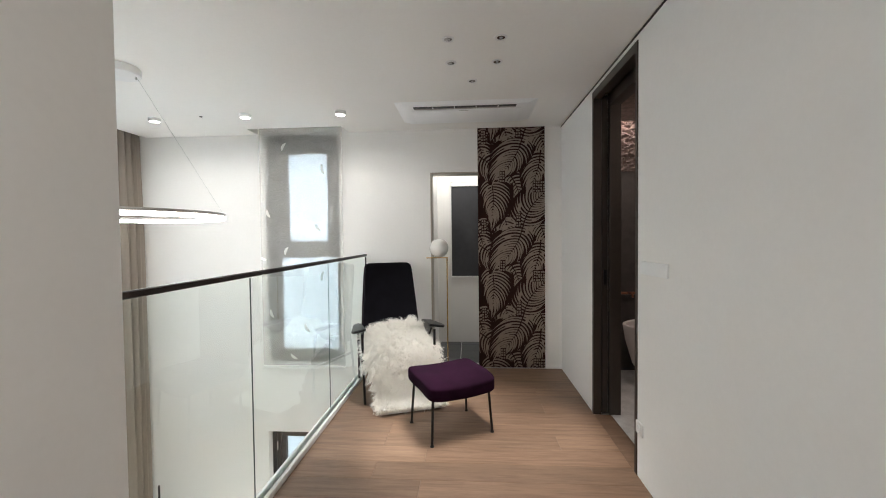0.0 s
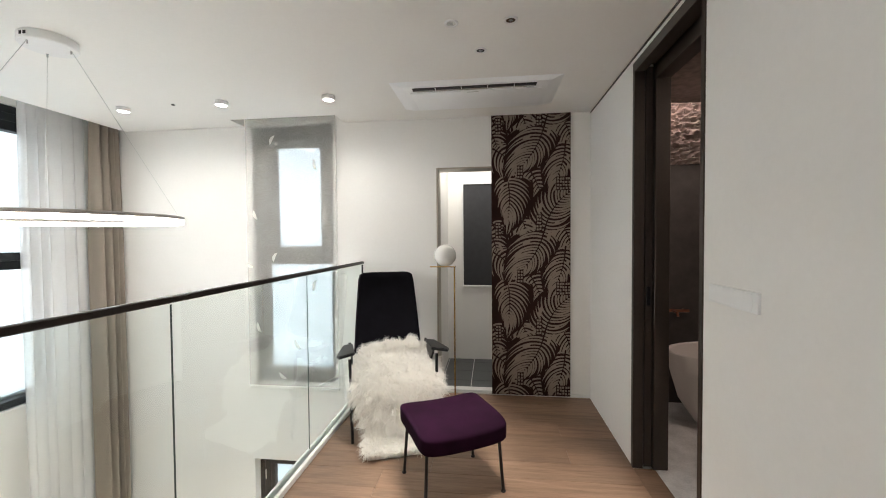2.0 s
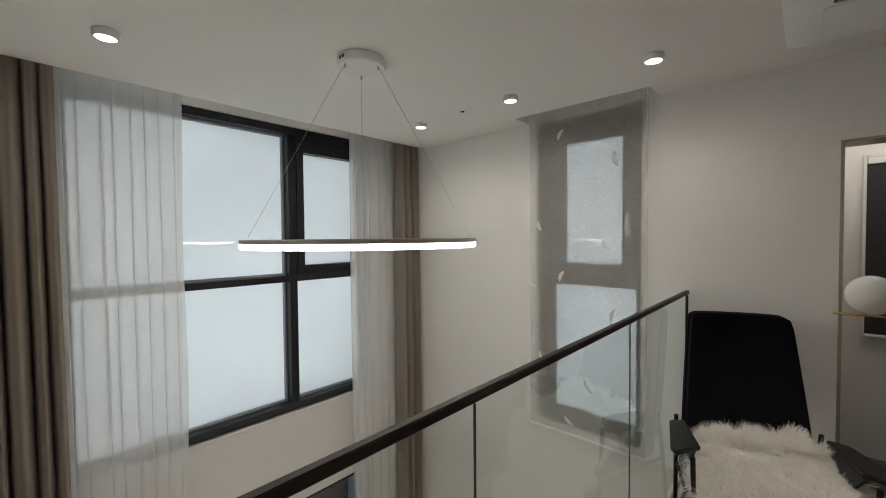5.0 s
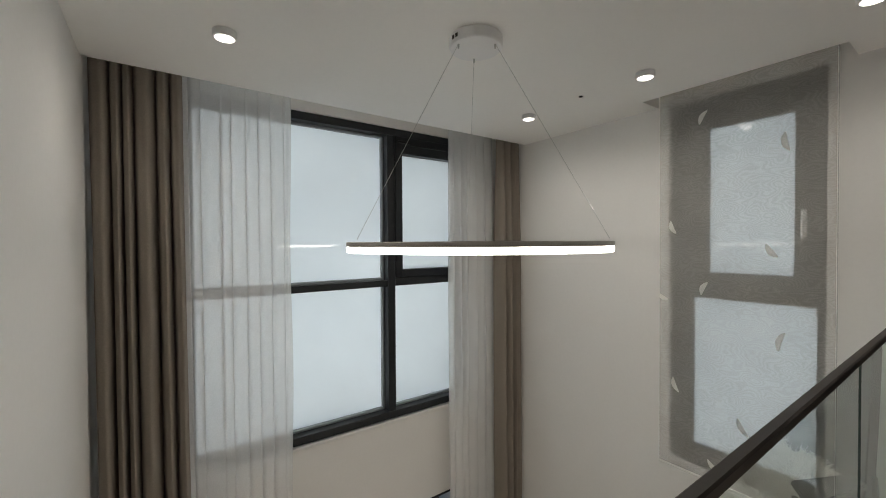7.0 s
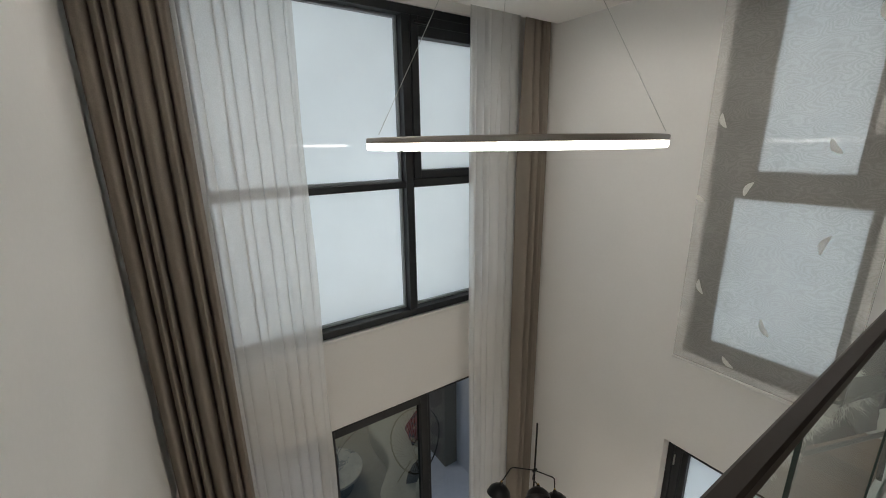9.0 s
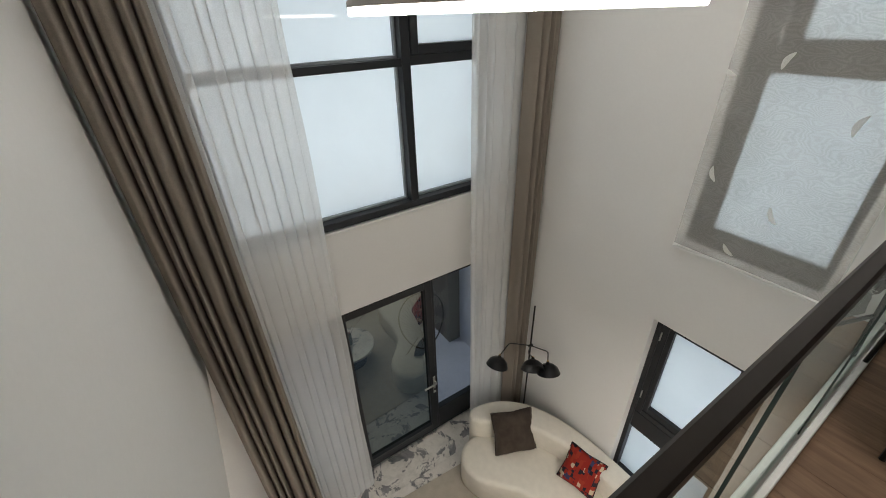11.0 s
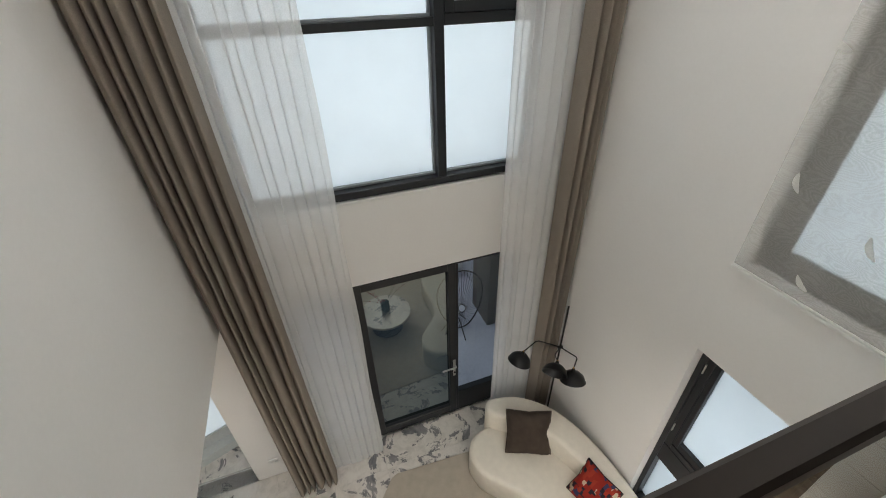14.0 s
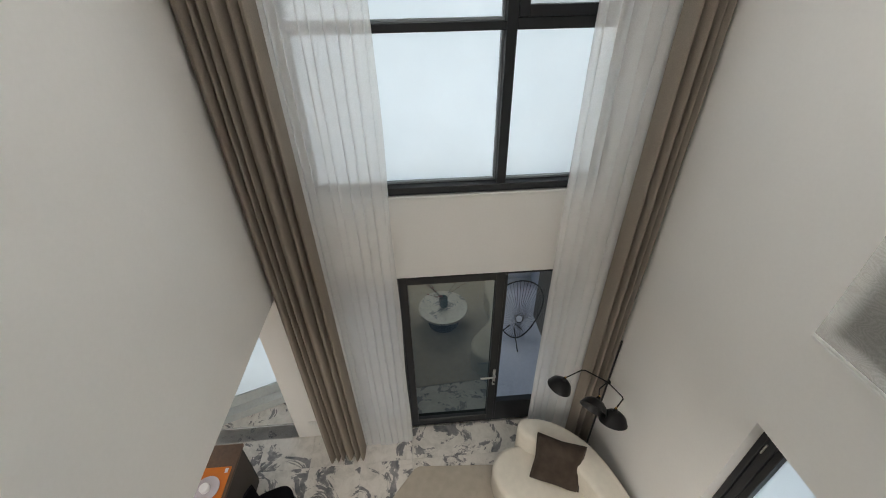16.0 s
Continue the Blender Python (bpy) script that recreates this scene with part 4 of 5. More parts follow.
bm = bmesh.new()
pillow(bm, 1.0, 0.09, 1.0, Matrix(), 18)
for v in bm.verts:
    zz = v.co.z + 0.5
    w = 0.57 - 0.11 * zz ** 1.2
    curve = 0.035 * (2 * v.co.x) ** 2
    v.co = Vector((v.co.x * w, v.co.y - curve + 0.20 + 0.17 * zz, 0.40 + 0.775 * zz))
part("backrest", bm, M_BLACKVELVET, chair, "tall tapering black velvet backrest")
bm = bmesh.new()
pillow(bm, 1.0, 0.07, 1.0, Matrix(), 18)
for v in bm.verts:
    zz = v.co.z + 0.5
    w = 0.585 - 0.11 * zz ** 1.2
    v.co = Vector((v.co.x * w, v.co.y - 0.035 * (2 * v.co.x) ** 2 + 0.255 + 0.17 * zz, 0.395 + 0.772 * zz))
part("back_shell", bm, M_PURPLE, chair, "purple velvet back shell")
for s in (-1, 1):
    bm = bmesh.new()
    for z in (0.600, 0.622):
        vs = [bm.verts.new((s * x, y, z + 0.02 * (y < 0))) for x, y in ((0.285, -0.24), (0.395, -0.33), (0.415, -0.29), (0.375, 0.06), (0.30, 0.10))]
        bm.faces.new(vs)
    bm.verts.ensure_lookup_table()
    for k in range(5):
        bm.faces.new([bm.verts[i] for i in (k, (k + 1) % 5, 5 + (k + 1) % 5, 5 + k)])
    bmesh.ops.bevel(bm, geom=list(bm.edges), offset=0.005, segments=2, affect="EDGES")
    part("armrest", bm, M_BLACK, chair, "flat black armrest")
    bm = bmesh.new()
    vs = []
    for x in (0.300, 0.315):
        vs.append([bm.verts.new((s * x, y, z)) for y, z in ((-0.22, 0.604), (0.08, 0.604), (0.16, 0.34), (0.05, 0.34))])
    for q in vs:
        bm.faces.new(q)
    for k in range(4):
        bm.faces.new((vs[0][k], vs[0][(k + 1) % 4], vs[1][(k + 1) % 4], vs[1][k]))
    part("arm_bracket", bm, M_BLACK, chair, "black metal arm bracket")

stool = thing("footstool", pose(-0.083, 2.91, 0.0, 0, 0, 28.7), "purple velvet footstool on four thin black legs", "footstool")
bm = pillow(bmesh.new(), 0.54, 0.47, 0.105, Matrix.Translation((0, 0, 0.37)), 9, sag=0.016)
for v in bm.verts:
    v.co.z += 0.028 * (v.co.y / 0.24) ** 2 * (-1 if v.co.y < 0 else 0.25)
part("cushion", bm, M_PURPLE, stool, "plump purple velvet cushion")
for x, y in ((-0.24, -0.20), (0.24, -0.20), (0.24, 0.20), (-0.24, 0.20)):
    part("leg", tube(bmesh.new(), [(x, y, 0.006), (x * 0.92, y * 0.9, 0.335)], 0.0095, 10), M_BLACK, stool, "thin black metal leg")
    part("foot", lathe(bmesh.new(), [(0.0, 0.0), (0.014, 0.0), (0.014, 0.008), (0.008, 0.014), (0.0, 0.014)], (x, y, 0), 12), M_BLACK, stool)

# long-haired sheepskin over the seat, down the front and onto the floor
M_FUR = material("sheepskin_wool", 0.9, 0, (0.80, 0.76, 0.68), 0.1)[0]
nt = M_FUR.node_tree
fb = nt.nodes["Principled BSDF"]
gi = nt.nodes.new("ShaderNodeNewGeometry")
nt.links.new(ramp(nt, gi.outputs["Random Per Island"], [(0.0, (0.80, 0.74, 0.64)), (0.12, (0.92, 0.90, 0.86)), (1.0, (0.97, 0.96, 0.94))]), fb.inputs["Base Color"])
tl = nt.nodes.new("ShaderNodeBsdfTranslucent")
tl.inputs["Color"].default_value = (0.93, 0.91, 0.87, 1)
mx = nt.nodes.new("ShaderNodeMixShader")
mx.inputs[0].default_value = 0.62
nt.links.new(fb.outputs[0], mx.inputs[1])
nt.links.new(tl.outputs[0], mx.inputs[2])
nt.links.new(mx.outputs[0], nt.nodes["Material Output"].inputs["Surface"])

throw = thing("sheepskin_throw", chair.matrix_world.copy(), "long-haired white sheepskin draped over the chair seat", "throw")
profile = [(0.15, 0.47), (0.155, 0.53), (0.12, 0.575), (0.07, 0.565), (0.02, 0.525), (-0.10, 0.51), (-0.22, 0.49), (-0.30, 0.435), (-0.345, 0.33), (-0.365, 0.20), (-0.38, 0.09), (-0.41, 0.03), (-0.50, 0.016), (-0.58, 0.012)]


def hide(u, v):
    """A place on the skin: u along it from the roll at the back down to the floor, v across."""
    k = min(u, 0.99999) * (len(profile) - 1)
    i = int(k)
    f_ = k - i
    y = profile[i][0] * (1 - f_) + profile[i + 1][0] * f_
    z = profile[i][1] * (1 - f_) + profile[i + 1][1] * f_
    half = 0.20 + 0.125 * min(1, max(0, (u - 0.18) / 0.16))
    if u > 0.6:
        half -= 0.075 * min(1, (u - 0.6) / 0.12)
    half *= 1 + 0.10 * noise.noise(Vector((u * 5, 2.0 if v > 0 else 7.0, 0)))
    sh = 0.02 + 0.05 * max(0, u - 0.45)
    side = max(0, abs(v) - 0.75) / 0.25
    drop = 0.03 * side * side if z > 0.1 else 0.0
    bulge = 0.025 * math.cos(v * math.pi / 2) * (1 if z > 0.1 else 0)
    hump = (0.03 * v + 0.07 * noise.noise(Vector((v * 2.2 + 3, 0.5, 4)))) * max(0.0, 1 - u / 0.32)
    wob = 0.02 * noise.noise(Vector((v * 3, u * 7, 1)))
    return Vector((v * half + sh, y - bulge - (wob if 0.05 < z < 0.43 else 0), max(0.008, z - drop + hump + (wob if z > 0.43 else 0))))


bm = bmesh.new()
U, V = 42, 20
g = [[bm.verts.new(hide(i / U, -1 + 2 * j / V)) for j in range(V + 1)] for i in range(U + 1)]
for i in range(U):
    for j in range(V):
        bm.faces.new((g[i][j], g[i][j + 1], g[i + 1][j + 1], g[i + 1][j]))
part("skin", bm, M_FUR, throw, "cream wool ground")
rng = random.Random(21)
vv, ff = [], []
for s in range(34000):
    u, v = rng.random(), rng.uniform(-1.0, 1.0)
    if rng.random() < 0.12:
        v = rng.choice((-1, 1)) * rng.uniform(0.88, 1.0)
    if rng.random() < 0.05:
        u = rng.uniform(0.96, 1.0)
    p0 = hide(u, v)
    du = hide(min(1, u + 0.02), v) - hide(max(0, u - 0.02), v)
    dv = hide(u, min(1, v + 0.05)) - hide(u, max(-1, v - 0.05))
    nrm = dv.cross(du).normalized()
    if nrm.dot(Vector((0, -0.6, 0.8))) < 0:
        nrm = -nrm
    # locks of wool lean together and curl
    q = p0 * 26
    lock = Vector((noise.noise(q), noise.noise(q + Vector((9, 0, 0))), noise.noise(q + Vector((0, 9, 0)))))
    flow = du.normalized() * 0.55 + Vector((v * abs(v) * 0.9, 0, -0.5 if p0.z > 0.05 else 0)) + lock * 1.7
    flow += Vector((rng.uniform(-.3, .3), rng.uniform(-.3, .3), rng.uniform(-.2, .25)))
    length = rng.uniform(0.045, 0.10)
    if u < 0.27:
        flow = Vector((v * 0.6 + rng.uniform(-.4, .4), rng.uniform(-.5, .3), rng.uniform(0.0, 0.7))) + lock * 1.6
        length *= 0.9
    d0 = (nrm * 1.2 + flow * 0.4).normalized()
    d1 = (nrm * 0.6 + flow).normalized()
    d2 = (flow + lock * 1.2 + Vector((0, 0, -0.35 if u > 0.27 else -0.05))).normalized()
    d3 = (d2 + Vector((rng.uniform(-.9, .9), rng.uniform(-.9, .9), rng.uniform(-.5, .7)))).normalized()
    side = d0.cross(Vector((rng.uniform(-1, 1), rng.uniform(-1, 1), rng.uniform(-1, 1)))).normalized() * rng.uniform(0.0008, 0.0018)
    p1 = p0 + d0 * length * 0.32
    p2 = p1 + d1 * length * 0.32
    p3 = p2 + d2 * length * 0.28
    p4 = p3 + d3 * length * 0.18
    for p_ in (p1, p2, p3, p4):
        p_.z = max(p_.z, 0.004)
    b0 = len(vv)
    vv += [p0 - side, p0 + side, p1 + side, p1 - side, p2 + side * 0.8, p2 - side * 0.8, p3 + side * 0.5, p3 - side * 0.5, p4]
    ff += [(b0, b0 + 1, b0 + 2, b0 + 3), (b0 + 3, b0 + 2, b0 + 4, b0 + 5), (b0 + 5, b0 + 4, b0 + 6, b0 + 7), (b0 + 7, b0 + 6, b0 + 8)]
me = bpy.data.meshes.new("wool")
me.from_pydata([tuple(c) for c in vv], [], ff)
me.materials.append(M_FUR)
ob = new("wool", me)
ob.parent = throw
tagged(ob, "long white wool tufts", kind="stuff")

lampt = thing("floor_lamp", pose(-0.175, 4.045, 0), "slim brass floor lamp with an opal glass globe, unlit", "floor lamp")
part("base", lathe(bmesh.new(), [(0.0, 0.0), (0.098, 0.0), (0.1, 0.003), (0.1, 0.015), (0.097, 0.018), (0.0, 0.018)], (-0.02, 0, 0), 48), M_BRASS, lampt, "round brass base")
part("pole", cyl(bmesh.new(), (0.012, 0, 0.016), (0.012, 0, 1.222), 0.0065), M_BRASS, lampt, "slim brass pole")
part("arm", bx(bmesh.new(), -0.205, 0.022, -0.011, 0.011, 1.216, 1.226, 0.003, 2), M_BRASS, lampt, "flat brass arm")
bm = bmesh.new()
bmesh.ops.create_uvsphere(bm, u_segments=40, v_segments=24, radius=0.097, matrix=Matrix.Translation((-0.07, 0, 1.322)))
part("globe", bm, plain("opal_glass", (0.84, 0.83, 0.80), 0.12, 0, 20, 0.01, 0), lampt, "white opal glass globe", smooth=180)


# ---- curtains and blind ----
def curtain(name, y0a, y1a, y0b, y1b, xc, waves, depth, lap, mat, label, seed, z0=ZL + 0.015, z1=H + 0.12, flare=1.0, group="", edge=0.0, flat=2.6):
    """A hanging cloth: y0a..y1a at the top, y0b..y1b at the hem. Each fold has a broad front and a narrow
    deep gap; lap is how far, in folds, the cloth doubles back behind itself; edge is a loose flat side."""
    r = random.Random(seed)
    ph = [r.uniform(0, 6.28) for _ in range(4)]
    size = [r.uniform(0.6, 1.4) for _ in range(waves)]
    reach = [r.uniform(0.7, 1.25) for _ in range(waves + 1)]
    drift = [r.uniform(-0.5, 0.5) for _ in range(waves)]
    total = sum(size)
    bounds = [sum(size[:k]) / total for k in range(waves + 1)]
    per, rows = 22, 44
    cols = waves * per
    places = []
    for i in range(cols + 1):
        k = min(waves - 1, i // per)
        f = i / per - k
        line = []
        for q in range(rows + 1):
            t = q / rows
            z = z1 + (z0 - z1) * t
            c = 0.5 + 0.5 * math.cos(2 * math.pi * f)
            gap = c ** flat
            open_ = 0.45 + 0.55 * min(1, t * 5)
            width = bounds[k + 1] - bounds[k]
            s_ = bounds[k] + width * (f - lap * math.sin(2 * math.pi * f) / (2 * math.pi) * 2.0 * (1 + 0.35 * drift[k] * math.sin(2.2 * t + ph[k % 4])))
            s_ += 0.012 * math.sin(2.6 * t + 5 * bounds[k] + ph[0]) * math.sin(math.pi * f)
            am = depth * open_ * (1 + (flare - 1) * t)
            deep = reach[k] * (1 - f) + reach[k + 1] * f
            x = xc + am * (0.8 - 1.7 * gap * deep) + 0.10 * am * math.sin(6 * math.pi * f + ph[1] + t) + 0.010 * math.sin(4 * t + 9 * bounds[k] + ph[1]) * t
            tt = t ** 1.3
            ya, yb = y0a + (y1a - y0a) * s_, y0b + (y1b - y0b) * s_
            y = ya + (yb - ya) * tt
            y = min(max(y, YS + 0.006), YN - 0.008)
            line.append(Vector((x, y, z)))
        places.append(line)
    if edge:
        for e in range(1, 9):
            line = []
            for q in range(rows + 1):
                t = q / rows
                p_ = places[cols][q]
                wide = edge * e / 8 * (1 + 0.14 * math.sin(21 * t + ph[2]) * (e / 8))
                line.append(Vector((xc + 0.006 * math.sin(5 * e / 8 + 6 * t), p_.y + wide, p_.z)))
            places.append(line)
    t = thing(name, Matrix(), label, "curtain", group)
    for nm, k0, k1 in (("heading", 0, 1), ("cloth", 1, rows - 1), ("hem", rows - 1, rows)):
        bm = bmesh.new()
        g = [[bm.verts.new(line[k]) for k in range(k0, k1 + 1)] for line in places]
        for a, c in zip(g, g[1:]):
            for k in range(k1 - k0):
                bm.faces.new((a[k], c[k], c[k + 1], a[k + 1]))
        part(nm, bm, mat, t, smooth=180)
    return t


curtain("drape", YS + 0.012, 1.40, YS + 0.05, 1.45, -3.70, 6, 0.080, 0.35, M_DRAPE, "floor-length taupe curtain drawn to the side", 3, flare=1.15, group="taupe curtains", flat=1.8)
curtain("drape", 4.0, 4.27, 4.0, 4.27, -3.67, 4, 0.062, 0.3, M_DRAPE, "floor-length taupe curtain gathered in the corner", 5, flare=1.15, group="taupe curtains", flat=1.8)
curtain("sheer_curtain", 1.37, 2.01, 1.42, 1.99, -3.82, 8, 0.026, 0.85, M_SHEER, "floor-length white sheer curtain", 8, group="sheer curtains", edge=0.05, flat=1.4)
curtain("sheer_curtain", 3.49, 4.03, 3.51, 4.05, -3.81, 6, 0.024, 0.85, M_SHEER, "floor-length white sheer curtain", 12, group="sheer curtains", flat=1.4)

bl = thing("window_blind", Matrix(), "flat translucent voile blind with white feather motifs", "blind")
bm = bmesh.new()
bm.faces.new([bm.verts.new(q) for q in ((-2.253, YN - 0.032, 0.012), (-1.315, YN - 0.032, 0.012), (-1.315, YN - 0.032, 2.73), (-2.253, YN - 0.032, 2.73))])
part("fabric", bm, M_BLIND, bl, "grey translucent voile", smooth=0)
part("bottom_bar", bx(bmesh.new(), -2.253, -1.315, YN - 0.036, YN - 0.027, 0.004, 0.018, 0.002, 1), M_TRIM, bl, "white bottom bar")
part("cord", cyl(bmesh.new(), (-1.318, YN - 0.04, 0.02), (-1.318, YN - 0.04, 2.66), 0.002, n=6), M_TRIM, bl)
M_FEATHER = cloth("feather_print", (0.85, 0.84, 0.81), 0.0, 0.4)
for fx, fz, fa, fl in ((-1.97, 2.45, 60, .10), (-1.53, 2.20, 100, .12), (-2.16, 1.72, 110, .10), (-1.60, 1.56, 125, .10), (-1.96, 1.30, 65, .10), (-2.23, 1.22, 150, .08),
                       (-1.55, 1.02, 75, .12), (-2.14, 0.60, 110, .11), (-1.74, 0.44, 120, .12), (-1.90, 0.12, 140, .10)):
    bm = bmesh.new()
    a = radians(fa)
    up, dn = [], []
    for k in range(9):
        t = k / 8
        bend = 0.25 * math.sin(math.pi * t) * fl * 0.5
        cx, cz = fx + (t - 0.5) * fl * math.cos(a) - bend * math.sin(a), fz + (t - 0.5) * fl * math.sin(a) + bend * math.cos(a)
        w = 0.016 * math.sin(math.pi * min(1, 0.04 + 0.96 * t)) ** 0.7
        up.append((cx - w * math.sin(a), cz + w * math.cos(a)))
        dn.append((cx + w * math.sin(a), cz - w * math.cos(a)))
    bm.faces.new([bm.verts.new((x, YN - 0.0335, z)) for x, z in up + dn[::-1]])
    part("feather", bm, M_FEATHER, bl, "white feather motif", smooth=0)


# ---- lower living room ----
def smooth_loop(pts, per=8):
    """A closed curve through a few control points."""
    out = []
    n = len(pts)
    for i in range(n):
        p0, p1, p2, p3 = (Vector(pts[(i + k) % n]) for k in (-1, 0, 1, 2))
        for k in range(per):
            t = k / per
            out.append(0.5 * ((2 * p1) + (p2 - p0) * t + (2 * p0 - 5 * p1 + 4 * p2 - p3) * t * t + (3 * p1 - p0 - 3 * p2 + p3) * t ** 3))
    return out


def inset(loop, d):
    n = len(loop)
    out = []
    for i in range(n):
        e = (loop[(i + 1) % n] - loop[i - 1])
        nrm = Vector((-e.y, e.x)).normalized()
        out.append(loop[i] + nrm * d)
    return out


def rounded_solid(bm, loop, z0, z1, r, r0=0.01):
    """A solid on a closed outline (anticlockwise) with its upper rim rounded by r and the lower by r0."""
    levels = [(r0, z0), (0.0, z0 + r0)] + [(r * (1 - math.cos(a)), z1 - r + r * math.sin(a)) for a in [k * math.pi / 2 / 5 for k in range(6)]]
    rings = [[bm.verts.new((p.x, p.y, z)) for p in inset(loop, d)] for d, z in levels]
    n = len(loop)
    for a, b_ in zip(rings, rings[1:]):
        for i in range(n):
            bm.faces.new((a[i], a[(i + 1) % n], b_[(i + 1) % n], b_[i]))
    bm.faces.new(rings[0])
    bm.faces.new(rings[-1])
    return bm


M_BOUCLE = plain("cream_upholstery", (0.74, 0.69, 0.60), 0.92, 0, 260, 0.07, 0.35, spec=0.15)
sofa = thing("curved_sofa", pose(0, 0, ZL), "cream boucle curved sofa with a low rounded back", "sofa")
seat_pts = [(-3.44, 3.42), (-3.42, 3.12), (-3.24, 2.95), (-2.98, 2.98), (-2.78, 3.14), (-2.55, 3.32), (-2.25, 3.38), (-1.9, 3.36), (-1.55, 3.42), (-1.36, 3.65), (-1.40, 4.0), (-1.8, 4.12), (-2.3, 4.13), (-2.78, 4.05), (-3.15, 3.88), (-3.36, 3.66)]
part("seat", rounded_solid(bmesh.new(), smooth_loop(seat_pts, 6), 0.02, 0.40, 0.06, 0.02), M_BOUCLE, sofa, "rounded cream seat", smooth=60)
back_pts = [(-3.60, 3.38), (-3.49, 3.27), (-3.35, 3.36), (-3.20, 3.58), (-2.96, 3.78), (-2.6, 3.93), (-2.2, 3.99), (-1.7, 3.98), (-1.45, 4.02), (-1.4, 4.13), (-1.6, 4.23), (-2.2, 4.25), (-2.75, 4.19), (-3.2, 4.02), (-3.5, 3.72)]
part("backrest", rounded_solid(bmesh.new(), smooth_loop(back_pts, 6), 0.04, 0.70, 0.055, 0.02), M_BOUCLE, sofa, "low rounded cream back", smooth=60)


def cushion(name, m, size, mat, label, piping=None):
    t = thing(name, m, label, "cushion")
    bm = bmesh.new()
    n = 18
    top = {}
    for s in (1, -1):
        for i in range(n + 1):
            for j in range(n + 1):
                x, y = -1 + 2 * i / n, -1 + 2 * j / n
                edge = (1 - x ** 4) * (1 - y ** 4)
                pinch = 1 - 0.09 * (1 - abs(y)) * abs(x) ** 3 if abs(x) > abs(y) else 1 - 0.09 * (1 - abs(x)) * abs(y) ** 3
                if s == -1 and (i in (0, n) or j in (0, n)):
                    top[(s, i, j)] = top[(1, i, j)]
                    continue
                h = 0.5 * size * 0.40 * max(0, edge) ** 0.55 * (1 + 0.16 * noise.noise(Vector((x * 2.5, y * 2.5, s))) + 0.10 * noise.noise(Vector((x * 7 + y * 3, y * 2, s))))
                top[(s, i, j)] = bm.verts.new((x * size / 2 * pinch, y * size / 2 * pinch, s * h))
    for s in (1, -1):
        for i in range(n):
            for j in range(n):
                bm.faces.new([top[(s, a, c)] for a, c in ((i, j), (i + 1, j), (i + 1, j + 1), (i, j + 1))])
    part("cover", bm, mat, t, smooth=180)
    if piping:
        bm = bmesh.new()
        pts = []
        for i in range(4 * n + 1):
            q, k = divmod(i % (4 * n), n)
            u = -1 + 2 * k / n
            x, y = ((u, -1), (1, u), (-u, 1), (-1, -u))[q]
            pinch = 1 - 0.09 * (1 - min(abs(x), abs(y)))
            pts.append((x * size / 2 * pinch, y * size / 2 * pinch, 0))
        tube(bm, pts, 0.006, 6)
        part("piping", bm, piping, t, "piped edge")
    return t


M_BROWNVELVET = velvet("brown_velvet", (0.060, 0.046, 0.037), 0.3)
cushion("throw_cushion", pose(-3.10, 3.62, ZL + 0.60, 56, 0, 66), 0.51, M_BROWNVELVET, "dark brown velvet cushion leaning on the sofa back", M_BROWNVELVET)
m, nt, b = material("red_pattern_cloth", 0.85, 0, (0.3, 0.05, 0.04), 0.2)
vo = nt.nodes.new("ShaderNodeTexVoronoi")
vo.distance = "CHEBYCHEV"
vo.inputs["Scale"].default_value, vo.inputs["Randomness"].default_value = 30.0, 0.6
nt.links.new(coords(nt, (1, 0.7, 0.02), world_space=False), vo.inputs["Vector"])
sp = nt.nodes.new("ShaderNodeSeparateColor")
nt.links.new(vo.outputs["Color"], sp.inputs[0])
rp = nt.nodes.new("ShaderNodeValToRGB")
rp.color_ramp.interpolation = "CONSTANT"
els = rp.color_ramp.elements
for k in range(3):
    els.new(0.5)
for el, (p_, c_) in zip(els, ((0.0, (0.26, 0.022, 0.014)), (0.42, (0.020, 0.016, 0.024)), (0.62, (0.50, 0.40, 0.28)), (0.70, (0.30, 0.035, 0.018)), (0.92, (0.04, 0.04, 0.09)))):
    el.position, el.color = p_, (*c_, 1)
nt.links.new(sp.outputs[0], rp.inputs[0])
nt.links.new(rp.outputs[0], b.inputs["Base Color"])
cushion("throw_cushion", pose(-2.33, 3.93, ZL + 0.57, 52, 0, 12), 0.42, m, "red and black patterned cushion with cream marks", M_BLACK)

# black floor lamp with three arms
J = Vector((-3.43, 4.12, -1.93))
fl = thing("three_arm_floor_lamp", pose(J.x, J.y, ZL), "matt black floor lamp with three adjustable heads", "floor lamp")
part("pole", cyl(bmesh.new(), (0, 0, 0.02), (0, 0, 2.08), 0.010, n=14), M_BLACK, fl, "thin black pole")
for k in range(3):
    a = radians(90 + 120 * k)
    part("foot", tube(bmesh.new(), [(0, 0, 0.16), (0.05 * math.cos(a), 0.05 * math.sin(a), 0.05), (0.16 * math.cos(a), 0.12 * math.sin(a), 0.011)], 0.009, 8), M_BLACK, fl)
part("joint", cyl(bmesh.new(), (0, -0.025, J.z - ZL), (0, 0.025, J.z - ZL), 0.018, n=14), M_BLACK, fl)


